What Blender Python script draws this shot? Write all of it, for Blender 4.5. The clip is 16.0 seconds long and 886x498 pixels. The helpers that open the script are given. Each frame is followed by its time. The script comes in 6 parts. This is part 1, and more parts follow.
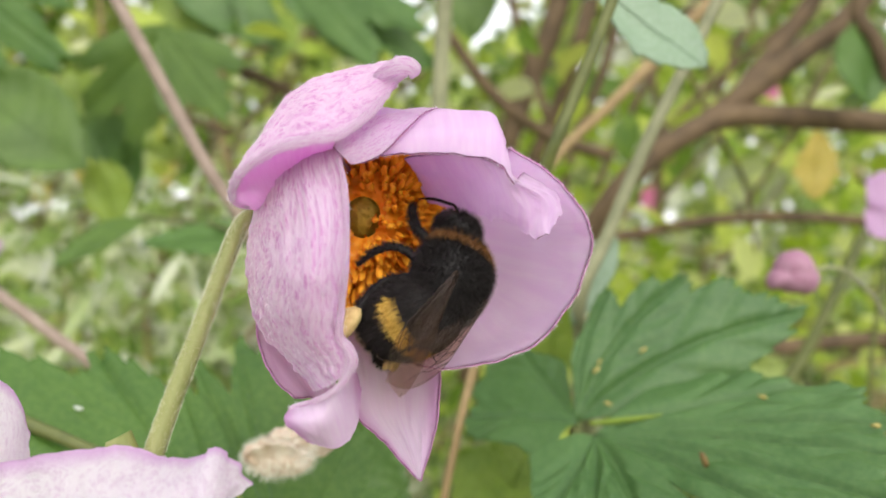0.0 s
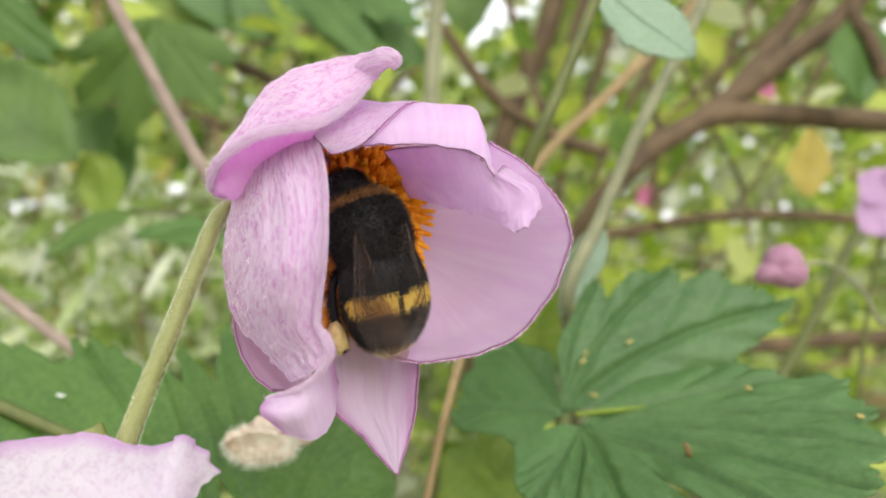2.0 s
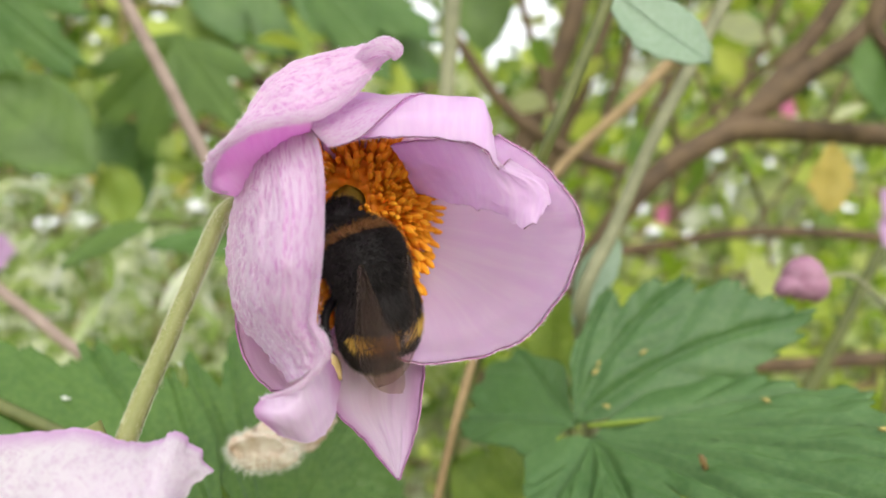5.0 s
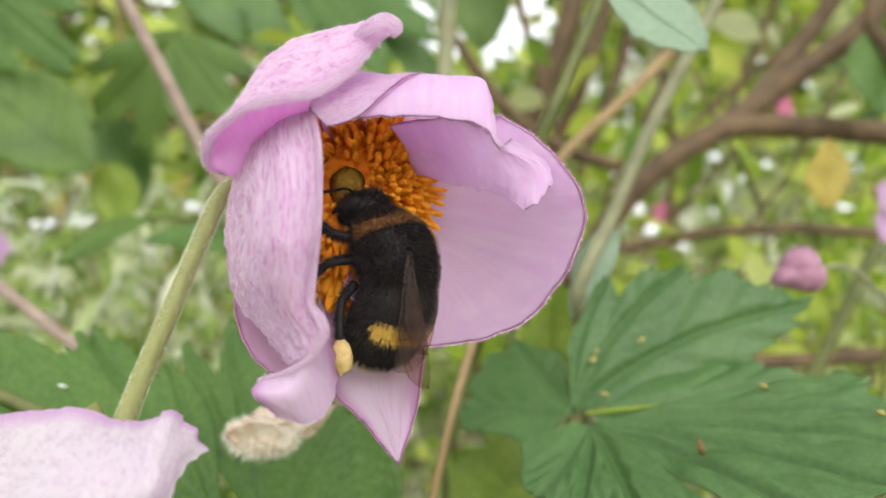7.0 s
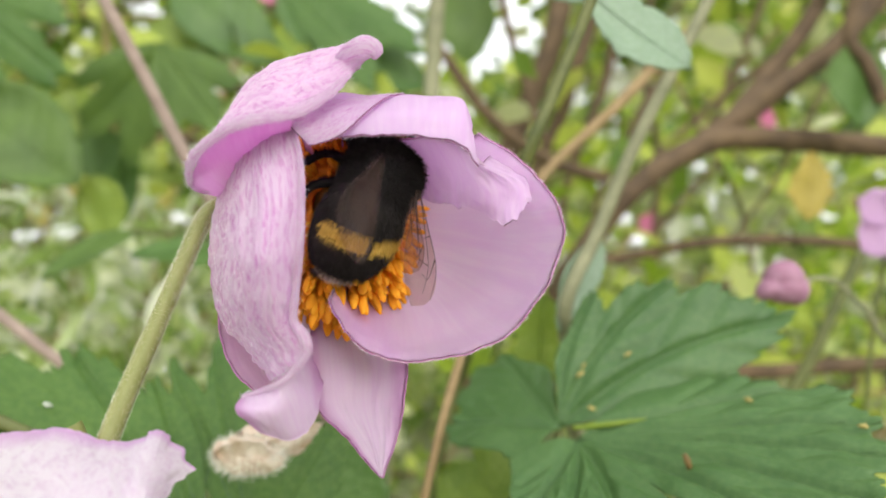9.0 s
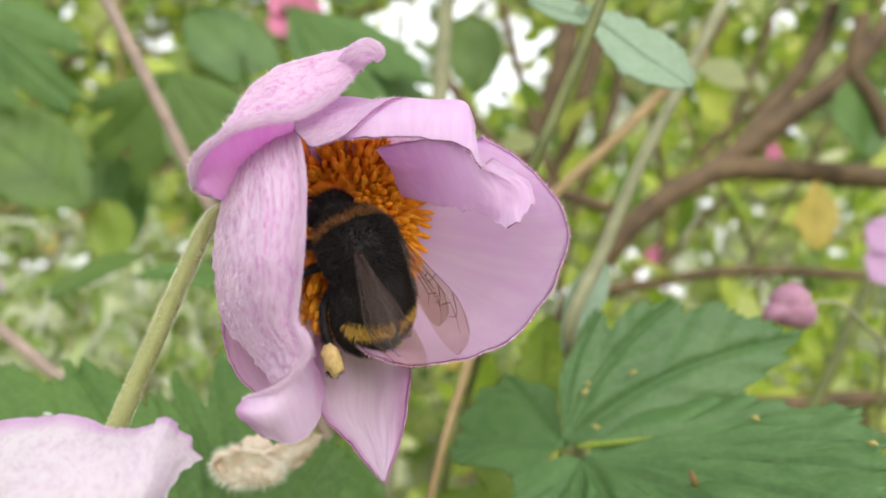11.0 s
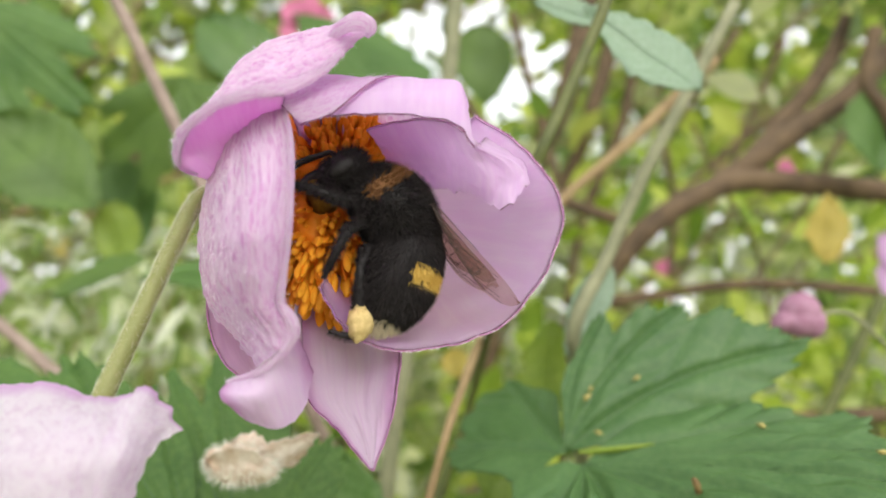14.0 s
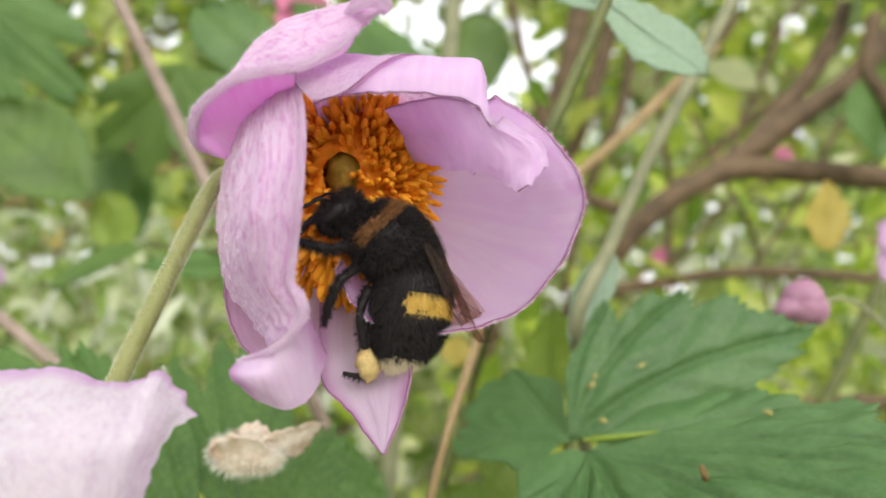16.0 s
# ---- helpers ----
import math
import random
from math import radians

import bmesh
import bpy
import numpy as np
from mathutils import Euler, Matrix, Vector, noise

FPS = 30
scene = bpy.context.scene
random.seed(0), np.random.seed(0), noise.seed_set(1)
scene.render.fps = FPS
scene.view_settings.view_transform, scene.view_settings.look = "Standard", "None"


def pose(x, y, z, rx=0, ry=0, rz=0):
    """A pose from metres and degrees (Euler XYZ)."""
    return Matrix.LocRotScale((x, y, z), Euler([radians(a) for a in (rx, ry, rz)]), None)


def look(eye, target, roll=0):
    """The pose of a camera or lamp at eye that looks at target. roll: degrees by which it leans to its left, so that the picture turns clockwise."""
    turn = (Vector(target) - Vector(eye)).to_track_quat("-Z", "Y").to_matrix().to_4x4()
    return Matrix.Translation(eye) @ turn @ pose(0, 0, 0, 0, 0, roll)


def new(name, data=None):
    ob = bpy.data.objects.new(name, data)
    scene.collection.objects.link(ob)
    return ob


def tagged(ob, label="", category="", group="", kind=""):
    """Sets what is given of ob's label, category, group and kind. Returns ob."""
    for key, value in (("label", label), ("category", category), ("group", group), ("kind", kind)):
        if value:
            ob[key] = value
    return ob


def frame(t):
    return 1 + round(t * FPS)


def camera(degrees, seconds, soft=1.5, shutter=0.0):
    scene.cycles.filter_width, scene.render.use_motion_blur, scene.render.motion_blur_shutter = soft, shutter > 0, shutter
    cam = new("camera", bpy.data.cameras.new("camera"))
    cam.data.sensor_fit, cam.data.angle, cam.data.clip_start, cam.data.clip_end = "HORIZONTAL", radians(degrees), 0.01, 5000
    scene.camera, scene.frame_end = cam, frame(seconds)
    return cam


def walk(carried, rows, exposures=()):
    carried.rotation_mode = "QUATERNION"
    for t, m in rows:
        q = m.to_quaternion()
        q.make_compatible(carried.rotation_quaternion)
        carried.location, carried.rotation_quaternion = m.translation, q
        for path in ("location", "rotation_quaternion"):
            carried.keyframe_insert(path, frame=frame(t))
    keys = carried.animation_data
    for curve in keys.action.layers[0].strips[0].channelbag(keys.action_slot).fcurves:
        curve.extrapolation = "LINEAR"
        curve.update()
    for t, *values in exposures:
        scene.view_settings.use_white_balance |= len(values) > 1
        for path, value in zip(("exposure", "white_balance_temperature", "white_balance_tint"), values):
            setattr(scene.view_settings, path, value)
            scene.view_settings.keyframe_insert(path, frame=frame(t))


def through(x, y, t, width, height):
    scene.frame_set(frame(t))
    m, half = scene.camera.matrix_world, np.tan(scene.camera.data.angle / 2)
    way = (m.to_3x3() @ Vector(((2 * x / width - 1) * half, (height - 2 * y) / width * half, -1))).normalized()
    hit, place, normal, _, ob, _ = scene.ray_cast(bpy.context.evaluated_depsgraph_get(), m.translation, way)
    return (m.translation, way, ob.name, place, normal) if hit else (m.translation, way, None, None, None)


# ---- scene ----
# ---- camera and its path ----
cam = camera(66, 16.0, soft=1.7, shutter=0.3)
cam.data.dof.use_dof = True
cam.data.dof.focus_distance = 0.078
cam.data.dof.aperture_fstop = 18
PATH = [(0.0, -0.00395, -0.00228, 0.90747, 88.300, 0.725, -1.102),
    (0.5, -0.00253, -0.00170, 0.90693, 88.489, 0.702, -1.284),
    (1.0, -0.00198, -0.00176, 0.90552, 88.236, 0.577, -1.448),
    (1.5, -0.00187, -0.00161, 0.90624, 87.951, 0.505, -1.465),
    (2.0, -0.00172, -0.00187, 0.90561, 88.186, 0.336, -1.313),
    (2.5, -0.00099, -0.00163, 0.90399, 88.572, 0.099, -1.053),
    (3.0, -0.00033, -0.00149, 0.90366, 88.940, -0.049, -0.652),
    (3.5, 0.00009, -0.00122, 0.90276, 89.567, -0.132, -0.147),
    (4.0, 0.00008, -0.00030, 0.90295, 89.668, -0.179, 0.123),
    (6.5, -0.00008, 0.00009, 0.90081, 90.155, 0.015, 0.188),
    (7.0, -0.00000, 0.00000, 0.90000, 89.991, 0.017, 0.007),
    (7.5, 0.00019, -0.00052, 0.90071, 89.803, 0.085, -0.112),
    (8.0, -0.00046, -0.00081, 0.90183, 89.700, 0.168, -0.397),
    (8.5, -0.00056, -0.00083, 0.90202, 90.096, 0.200, -0.777),
    (9.0, 0.00000, -0.00061, 0.90113, 90.832, 0.213, -1.024),
    (11.5, 0.00051, -0.00076, 0.89700, 94.047, -0.534, -0.307),
    (12.0, 0.00046, -0.00125, 0.89709, 94.131, -0.614, -0.088),
    (12.5, 0.00023, -0.00109, 0.89766, 94.181, -0.662, 0.000),
    (13.0, 0.00184, 0.00040, 0.89672, 94.402, -0.783, -0.051),
    (13.5, 0.00170, 0.00018, 0.89632, 94.677, -1.026, 0.070),
    (14.0, 0.00199, 0.00134, 0.89487, 94.728, -1.292, 0.199),
    (14.5, 0.00057, 0.00147, 0.89456, 94.533, -1.389, 0.299),
    (15.0, -0.00062, 0.00213, 0.89405, 94.289, -1.370, 0.404),
    (15.5, 0.00060, 0.00255, 0.89463, 94.109, -1.181, 0.091),
    (16.0, 0.00052, 0.00268, 0.89453, 93.865, -1.072, -0.118)]
walk(cam, [(t, pose(x, y, z, a, b, c)) for t, x, y, z, a, b, c in PATH])

# ---- light: bright overcast day ----
world = bpy.data.worlds.new("world")
scene.world = world
world.use_nodes = True
wn = world.node_tree
sky = wn.nodes.new("ShaderNodeTexSky")
sky.sky_type = "NISHITA"
sky.sun_disc = False
sky.sun_elevation = radians(32)
sky.sun_rotation = radians(160)
sky.dust_density = 4.0
sky.ozone_density = 0.6
cloud = wn.nodes.new("ShaderNodeMix")  # white cloud cover over the blue
cloud.data_type = "RGBA"
cloud.inputs[0].default_value = 0.8
cloud.inputs[7].default_value = (11.0, 11.0, 11.0, 1)
wn.links.new(sky.outputs["Color"], cloud.inputs[6])
wn.nodes["Background"].inputs["Strength"].default_value = 0.15
wn.links.new(cloud.outputs[2], wn.nodes["Background"].inputs["Color"])
sun = new("sun", bpy.data.lights.new("sun", "SUN"))
sun.data.energy = 1.5
sun.data.angle = radians(30)
sun.data.color = (1.0, 0.98, 0.96)
sun.matrix_world = look((0.7, -2.5, 2.55), (0, 0.075, 0.9))
scene.view_settings.exposure = 0.37


# ---- materials ----
def nodes_of(name):
    m = bpy.data.materials.new(name)
    m.use_nodes = True
    t = m.node_tree
    return m, t, t.nodes["Principled BSDF"]


def ramp(t, fac, stops):
    r = t.nodes.new("ShaderNodeValToRGB")
    e = r.color_ramp.elements
    while len(e) < len(stops):
        e.new(0.5)
    for el, (pos, col) in zip(e, stops):
        el.position, el.color = pos, (*col, 1)
    t.links.new(fac, r.inputs["Fac"])
    return r.outputs["Color"]


def coords(t, kind, scale, turn=0.0):
    tc = t.nodes.new("ShaderNodeTexCoord")
    mp = t.nodes.new("ShaderNodeMapping")
    mp.inputs["Scale"].default_value = scale
    mp.inputs["Rotation"].default_value = (0, 0, radians(turn))
    t.links.new(tc.outputs[kind], mp.inputs["Vector"])
    return mp.outputs["Vector"]


def noisy(t, vec, scale, detail=4.0, rough=0.6, distort=0.0):
    n = t.nodes.new("ShaderNodeTexNoise")
    n.inputs["Scale"].default_value = scale
    n.inputs["Detail"].default_value = detail
    n.inputs["Roughness"].default_value = rough
    n.inputs["Distortion"].default_value = distort
    if vec is not None:
        t.links.new(vec, n.inputs["Vector"])
    return n.outputs["Fac"]


def mix(t, fac, a, b, mode="MIX"):
    n = t.nodes.new("ShaderNodeMix")
    n.data_type = "RGBA"
    n.blend_type = mode
    for value, slot in ((fac, 0), (a, 6), (b, 7)):
        if isinstance(value, (int, float)):
            n.inputs[slot].default_value = value
        elif isinstance(value, tuple):
            n.inputs[slot].default_value = (*value, 1)
        else:
            t.links.new(value, n.inputs[slot])
    return n.outputs[2]


def bump(t, bsdf, height, strength, distance):
    b = t.nodes.new("ShaderNodeBump")
    b.inputs["Strength"].default_value = strength
    b.inputs["Distance"].default_value = distance
    t.links.new(height, b.inputs["Height"])
    t.links.new(b.outputs["Normal"], bsdf.inputs["Normal"])


def see_through(t, bsdf, colour, amount):
    """Light that passes through a thin leaf or petal."""
    tr = t.nodes.new("ShaderNodeBsdfTranslucent")
    if isinstance(colour, tuple):
        tr.inputs["Color"].default_value = (*colour, 1)
    else:
        t.links.new(colour, tr.inputs["Color"])
    ms = t.nodes.new("ShaderNodeMixShader")
    ms.inputs["Fac"].default_value = amount
    t.links.new(bsdf.outputs["BSDF"], ms.inputs[1])
    t.links.new(tr.outputs["BSDF"], ms.inputs[2])
    t.links.new(ms.outputs["Shader"], t.nodes["Material Output"].inputs["Surface"])


def petal_inner(name, light, deep, margin=None):
    """Fine veins along the petal; margin: a purple tint along its two sides."""
    m, t, b = nodes_of(name)
    veins = noisy(t, coords(t, "UV", (14, 1.2, 1)), 1.0, 4, 0.5, 0.6)
    fine = noisy(t, coords(t, "UV", (46, 2.2, 1)), 1.0, 3, 0.55, 0.4)
    cloud = noisy(t, coords(t, "Object", (1, 1, 1)), 160, 3)
    c = ramp(t, veins, [(0.30, deep), (0.58, light)])
    c = mix(t, ramp(t, fine, [(0.42, (0.35, 0.35, 0.35)), (0.56, (0, 0, 0))]), c, deep)
    c = mix(t, mix(t, 0.4, cloud, (0.0, 0.0, 0.0)), c, light)
    if margin:
        tc, sep = t.nodes.new("ShaderNodeTexCoord"), t.nodes.new("ShaderNodeSeparateXYZ")
        t.links.new(tc.outputs["UV"], sep.inputs[0])
        k = (0.75, 0.75, 0.75)
        c = mix(t, ramp(t, sep.outputs["X"], [(0.0, k), (0.16, (0, 0, 0)), (0.80, (0, 0, 0)), (1.0, k)]), c, margin)
    t.links.new(c, b.inputs["Base Color"])
    b.inputs["Roughness"].default_value = 0.5
    bump(t, b, mix(t, 0.35, veins, fine), 0.22, 0.0003)
    see_through(t, b, c, 0.70)
    return m


def petal_outer(name, light, deep, contrast=0.07, margin=None):
    """Silky down over mauve: long pale fibres that run along the petal and cross, with purple patches. Their pale tone
    also paints highlights along the creases.
    """
    m, t, b = nodes_of(name)

    def fibres(scale, turn, distort):
        n = noisy(t, coords(t, "UV", (*scale, 1), turn), 1.0, 4, 0.6, distort)
        away = t.nodes.new("ShaderNodeMath")
        away.operation = "SUBTRACT"
        away.inputs[1].default_value = 0.5
        t.links.new(n, away.inputs[0])
        size = t.nodes.new("ShaderNodeMath")
        size.operation = "ABSOLUTE"
        t.links.new(away.outputs[0], size.inputs[0])
        return size.outputs[0]

    big, slant, small = fibres((8, 4.5), 24, 1.9), fibres((17, 7), -30, 1.5), fibres((40, 13), 16, 1.1)
    patch = noisy(t, coords(t, "UV", (4.5, 4.0, 1)), 1.0, 4, 0.6, 0.9)
    half = tuple((p + q) / 2 for p, q in zip(light, deep))
    tone = ramp(t, patch, [(0.42, deep), (0.66, half)])
    # whitens the crests that the bump raises: down and painted highlights together
    for web, peak in ((big, 0.95), (slant, 0.75), (small, 0.6)):
        tone = mix(t, ramp(t, web, [(0.0, (peak,) * 3), (contrast * 0.5, (peak * 0.75,) * 3), (contrast, (0, 0, 0))]), tone, light)
    c = tone
    if margin:  # coloured band along the petal's margin
        tc, sep = t.nodes.new("ShaderNodeTexCoord"), t.nodes.new("ShaderNodeSeparateXYZ")
        t.links.new(tc.outputs["UV"], sep.inputs[0])
        c = mix(t, ramp(t, sep.outputs["Y"], [(0.02, (0.9, 0.9, 0.9)), (0.11, (0, 0, 0))]), c, margin)
    t.links.new(c, b.inputs["Base Color"])
    b.inputs["Roughness"].default_value = 0.75
    b.inputs["Sheen Weight"].default_value = 0.25
    crest = lambda web, w: ramp(t, web, [(0.0, (1, 1, 1)), (w, (0, 0, 0))])
    relief = mix(t, 0.35, mix(t, 0.5, crest(big, 0.2), crest(slant, 0.18)), crest(small, 0.15))
    bump(t, b, relief, 0.6, 0.0009)
    see_through(t, b, c, 0.62)
    return m


def leaf_mat(name, dark, light, vein, gloss=0.45, through=0.3, scale=60):
    m, t, b = nodes_of(name)
    big = noisy(t, coords(t, "Object", (1, 1, 1)), scale, 4)
    small = noisy(t, coords(t, "Object", (1, 1, 1)), scale * 14, 4, 0.7)
    c = ramp(t, big, [(0.35, dark), (0.65, light)])
    c = mix(t, 0.42, c, ramp(t, small, [(0.42, dark), (0.60, vein)]))
    t.links.new(c, b.inputs["Base Color"])
    b.inputs["Roughness"].default_value = gloss
    bump(t, b, small, 0.35, 0.0004)
    see_through(t, b, mix(t, 0.5, c, (light[0] * 1.5, light[1] * 1.4, light[2] * 0.5)), through)
    return m


def thicket_mat(name, stops, through=0.4):
    m, t, b = nodes_of(name)
    g = t.nodes.new("ShaderNodeNewGeometry")
    c = ramp(t, g.outputs["Random Per Island"], stops)
    n = noisy(t, coords(t, "Object", (1, 1, 1)), 90, 3)
    c = mix(t, 0.25, c, ramp(t, n, [(0.35, (0.02, 0.05, 0.01)), (0.65, (0.34, 0.42, 0.05))]))
    t.links.new(c, b.inputs["Base Color"])
    b.inputs["Roughness"].default_value = 0.5
    see_through(t, b, c, through)
    return m


def plain(name, a, b2, scale, rough=0.7, strength=0.4, dist=0.0004, stretch=(1, 1, 1), metal=0.0):
    m, t, b = nodes_of(name)
    n = noisy(t, coords(t, "Object", stretch), scale, 6, 0.65)
    t.links.new(ramp(t, n, [(0.32, a), (0.68, b2)]), b.inputs["Base Color"])
    b.inputs["Roughness"].default_value = rough
    b.inputs["Metallic"].default_value = metal
    bump(t, b, n, strength, dist)
    return m


M_IN = petal_inner("petal_inside", (0.92, 0.765, 0.955), (0.855, 0.63, 0.91))
M_IN_WHITE = petal_inner("petal_inside_whitish", (0.87, 0.755, 0.89), (0.83, 0.65, 0.86), (0.66, 0.32, 0.64))
M_IN_DEEP = petal_inner("petal_inside_deep", (0.96, 0.70, 0.94), (0.91, 0.56, 0.88))
M_IN_MAUVE = petal_inner("petal_inside_mauve", (0.84, 0.60, 0.82), (0.74, 0.46, 0.72))
M_OUT = petal_outer("petal_outside_silky", (0.93, 0.81, 0.92), (0.72, 0.34, 0.67))
M_PALE = petal_outer("petal_outside_pale", (0.90, 0.885, 0.895), (0.78, 0.69, 0.77), 0.06, (0.74, 0.50, 0.76))
M_RIM = plain("petal_rim", (0.22, 0.06, 0.17), (0.40, 0.18, 0.34), 700)
M_RIM_PALE = plain("petal_rim_pale", (0.76, 0.58, 0.73), (0.90, 0.80, 0.88), 700)
M_ANTHER = plain("anther_orange", (1.0, 0.43, 0.010), (1.0, 0.55, 0.030), 900, 0.75)
M_FILAMENT = plain("filament_orange", (1.0, 0.33, 0.006), (1.0, 0.42, 0.014), 500, 0.6)
M_PISTIL = plain("pistil_green", (0.26, 0.19, 0.012), (0.44, 0.33, 0.03), 1400, 0.7, 0.8)
M_STEM = plain("stem_green", (0.15, 0.17, 0.04), (0.27, 0.28, 0.105), 260, 0.6, 0.4, 0.0003, (1, 1, 0.15))
M_SILK = plain("silk_down", (0.82, 0.72, 0.82), (0.92, 0.88, 0.92), 300, 0.8)
M_STEM_DOWN = plain("stem_down", (0.46, 0.46, 0.32), (0.64, 0.64, 0.50), 300, 0.9)
M_DOWN = plain("white_down", (0.70, 0.68, 0.56), (0.86, 0.84, 0.74), 300, 0.9)
M_LEAF = leaf_mat("anemone_leaf", (0.047, 0.122, 0.027), (0.085, 0.178, 0.046), (0.115, 0.213, 0.064), 0.5)
M_LEAF_DARK = leaf_mat("shaded_leaf", (0.040, 0.108, 0.010), (0.085, 0.176, 0.022), (0.11, 0.20, 0.035), 0.55)
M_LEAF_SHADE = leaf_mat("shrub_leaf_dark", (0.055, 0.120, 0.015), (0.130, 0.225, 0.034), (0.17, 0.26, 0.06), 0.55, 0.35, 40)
M_LEAF_GREY = leaf_mat("grey_leaf", (0.20, 0.30, 0.19), (0.29, 0.40, 0.27), (0.34, 0.44, 0.33))
M_LEAF_MID = leaf_mat("shrub_leaf", (0.055, 0.145, 0.018), (0.145, 0.262, 0.055), (0.17, 0.28, 0.08), 0.45, 0.4, 34)
M_LEAF_YELLOW = leaf_mat("yellow_leaf", (0.36, 0.31, 0.05), (0.60, 0.48, 0.11), (0.62, 0.54, 0.20), 0.5, 0.4, 160)
M_LEAF_LIME = leaf_mat("lime_leaf", (0.14, 0.24, 0.022), (0.30, 0.40, 0.05), (0.36, 0.44, 0.09), 0.45, 0.4)
M_BROWN_SPECK = plain("brown_speck", (0.10, 0.06, 0.015), (0.20, 0.13, 0.04), 900)
M_VEIN = plain("leaf_vein", (0.036, 0.088, 0.018), (0.056, 0.120, 0.030), 400, 0.6)
M_SPECK = plain("yellow_speck", (0.28, 0.25, 0.07), (0.42, 0.33, 0.10), 900)
M_WHITE_SPECK = plain("white_speck", (0.50, 0.54, 0.46), (0.68, 0.70, 0.64), 900)
M_DRY = plain("dried_bloom", (0.50, 0.34, 0.20), (0.84, 0.76, 0.66), 260, 0.9, 0.8, 0.001)
M_BARK = plain("branch_bark", (0.056, 0.034, 0.016), (0.145, 0.094, 0.046), 70, 0.8, 0.8, 0.003, (1, 1, 1))
M_TWIG = plain("twig_tan", (0.17, 0.112, 0.045), (0.29, 0.205, 0.095), 120, 0.75, 0.5, 0.001)
M_STALK_PINK = plain("stalk_pinkish", (0.20, 0.145, 0.115), (0.32, 0.245, 0.20), 150, 0.7)
M_STALK_GREEN = plain("stalk_green", (0.060, 0.075, 0.015), (0.12, 0.132, 0.032), 150, 0.6)
M_STALK_GREY = plain("stalk_grey_green", (0.15, 0.155, 0.080), (0.25, 0.25, 0.14), 150, 0.65)
M_BUD = plain("bud_pink", (0.23, 0.10, 0.155), (0.36, 0.20, 0.27), 220, 0.85)
M_FAR_PINK = plain("far_bloom_pink", (0.45, 0.09, 0.20), (0.58, 0.20, 0.32), 120, 0.7)
M_SOIL = plain("soil_litter", (0.08, 0.08, 0.04), (0.28, 0.31, 0.15), 9, 0.9, 0.8, 0.02)
M_FUR = plain("fur_black", (0.010, 0.008, 0.008), (0.025, 0.020, 0.019), 600, 0.75)
M_FUR.node_tree.nodes["Principled BSDF"].inputs["Specular IOR Level"].default_value = 0.28
M_FUR_GOLD = plain("fur_gold", (0.46, 0.285, 0.045), (0.62, 0.42, 0.095), 600, 0.85)
M_FUR_AMBER = plain("fur_amber", (0.13, 0.056, 0.013), (0.21, 0.095, 0.025), 600, 0.8)
M_FUR_PALE = plain("fur_pale", (0.58, 0.48, 0.32), (0.74, 0.66, 0.50), 600, 0.8)
M_SHELL = plain("bee_shell", (0.005, 0.004, 0.004), (0.012, 0.009, 0.009), 900, 0.6)
M_SHELL.node_tree.nodes["Principled BSDF"].inputs["Specular IOR Level"].default_value = 0.3
M_POLLEN = plain("pollen_load", (0.46, 0.33, 0.12), (0.62, 0.47, 0.21), 1500, 0.85, 0.8, 0.0003)
M_THICKET = thicket_mat("thicket_leaves", [(0.0, (0.022, 0.060, 0.005)), (0.32, (0.11, 0.22, 0.018)), (0.58, (0.41, 0.54, 0.05)), (0.84, (0.60, 0.65, 0.13)), (1.0, (0.84, 0.85, 0.60))])
# bright haze is painted into the far leaves, strongest in the low ones
M_FAR = thicket_mat("far_leaves_hazed", [(0.0, (0.30, 0.42, 0.09)), (0.32, (0.56, 0.67, 0.22)), (0.60, (0.76, 0.82, 0.44)), (0.82, (0.88, 0.90, 0.70)), (1.0, (0.94, 0.94, 0.90))])
M_FAR_HIGH = thicket_mat("far_tree_leaves_hazed", [(0.0, (0.14, 0.24, 0.03)), (0.35, (0.32, 0.44, 0.07)), (0.7, (0.50, 0.57, 0.16)), (1.0, (0.74, 0.77, 0.50))])
M_LIME = thicket_mat("lime_leaves", [(0.0, (0.16, 0.30, 0.02)), (0.4, (0.42, 0.57, 0.04)), (0.8, (0.68, 0.76, 0.14)), (1.0, (0.84, 0.88, 0.40))], 0.55)
# the near-white end of this ramp paints blurred highlights onto the blades
M_BLADE = thicket_mat("highlight_blades", [(0.0, (0.06, 0.14, 0.015)), (0.4, (0.30, 0.44, 0.10)), (0.72, (0.78, 0.83, 0.56)), (1.0, (0.94, 0.94, 0.90))])
M_GRASS = thicket_mat("grass", [(0.0, (0.16, 0.26, 0.06)), (0.5, (0.38, 0.46, 0.18)), (1.0, (0.80, 0.80, 0.68))])


def wing_mat():
    m, t, b = nodes_of("wing_membrane")
    b.inputs["Base Color"].default_value = (0.14, 0.10, 0.09, 1)
    b.inputs["Roughness"].default_value = 0.25
    clear = t.nodes.new("ShaderNodeBsdfTransparent")
    clear.inputs["Color"].default_value = (0.80, 0.71, 0.63, 1)
    ms = t.nodes.new("ShaderNodeMixShader")
    n = noisy(t, coords(t, "Object", (1, 1, 1)), 300, 3)
    t.links.new(ramp(t, n, [(0.3, (0.08, 0.08, 0.08)), (0.7, (0.16, 0.16, 0.16))]), ms.inputs["Fac"])
    t.links.new(clear.outputs["BSDF"], ms.inputs[1])
    t.links.new(b.outputs["BSDF"], ms.inputs[2])
    t.links.new(ms.outputs["Shader"], t.nodes["Material Output"].inputs["Surface"])
    return m


M_WING = wing_mat()
M_WING_VEIN = plain("wing_vein", (0.030, 0.018, 0.013), (0.055, 0.032, 0.022), 500, 0.5)

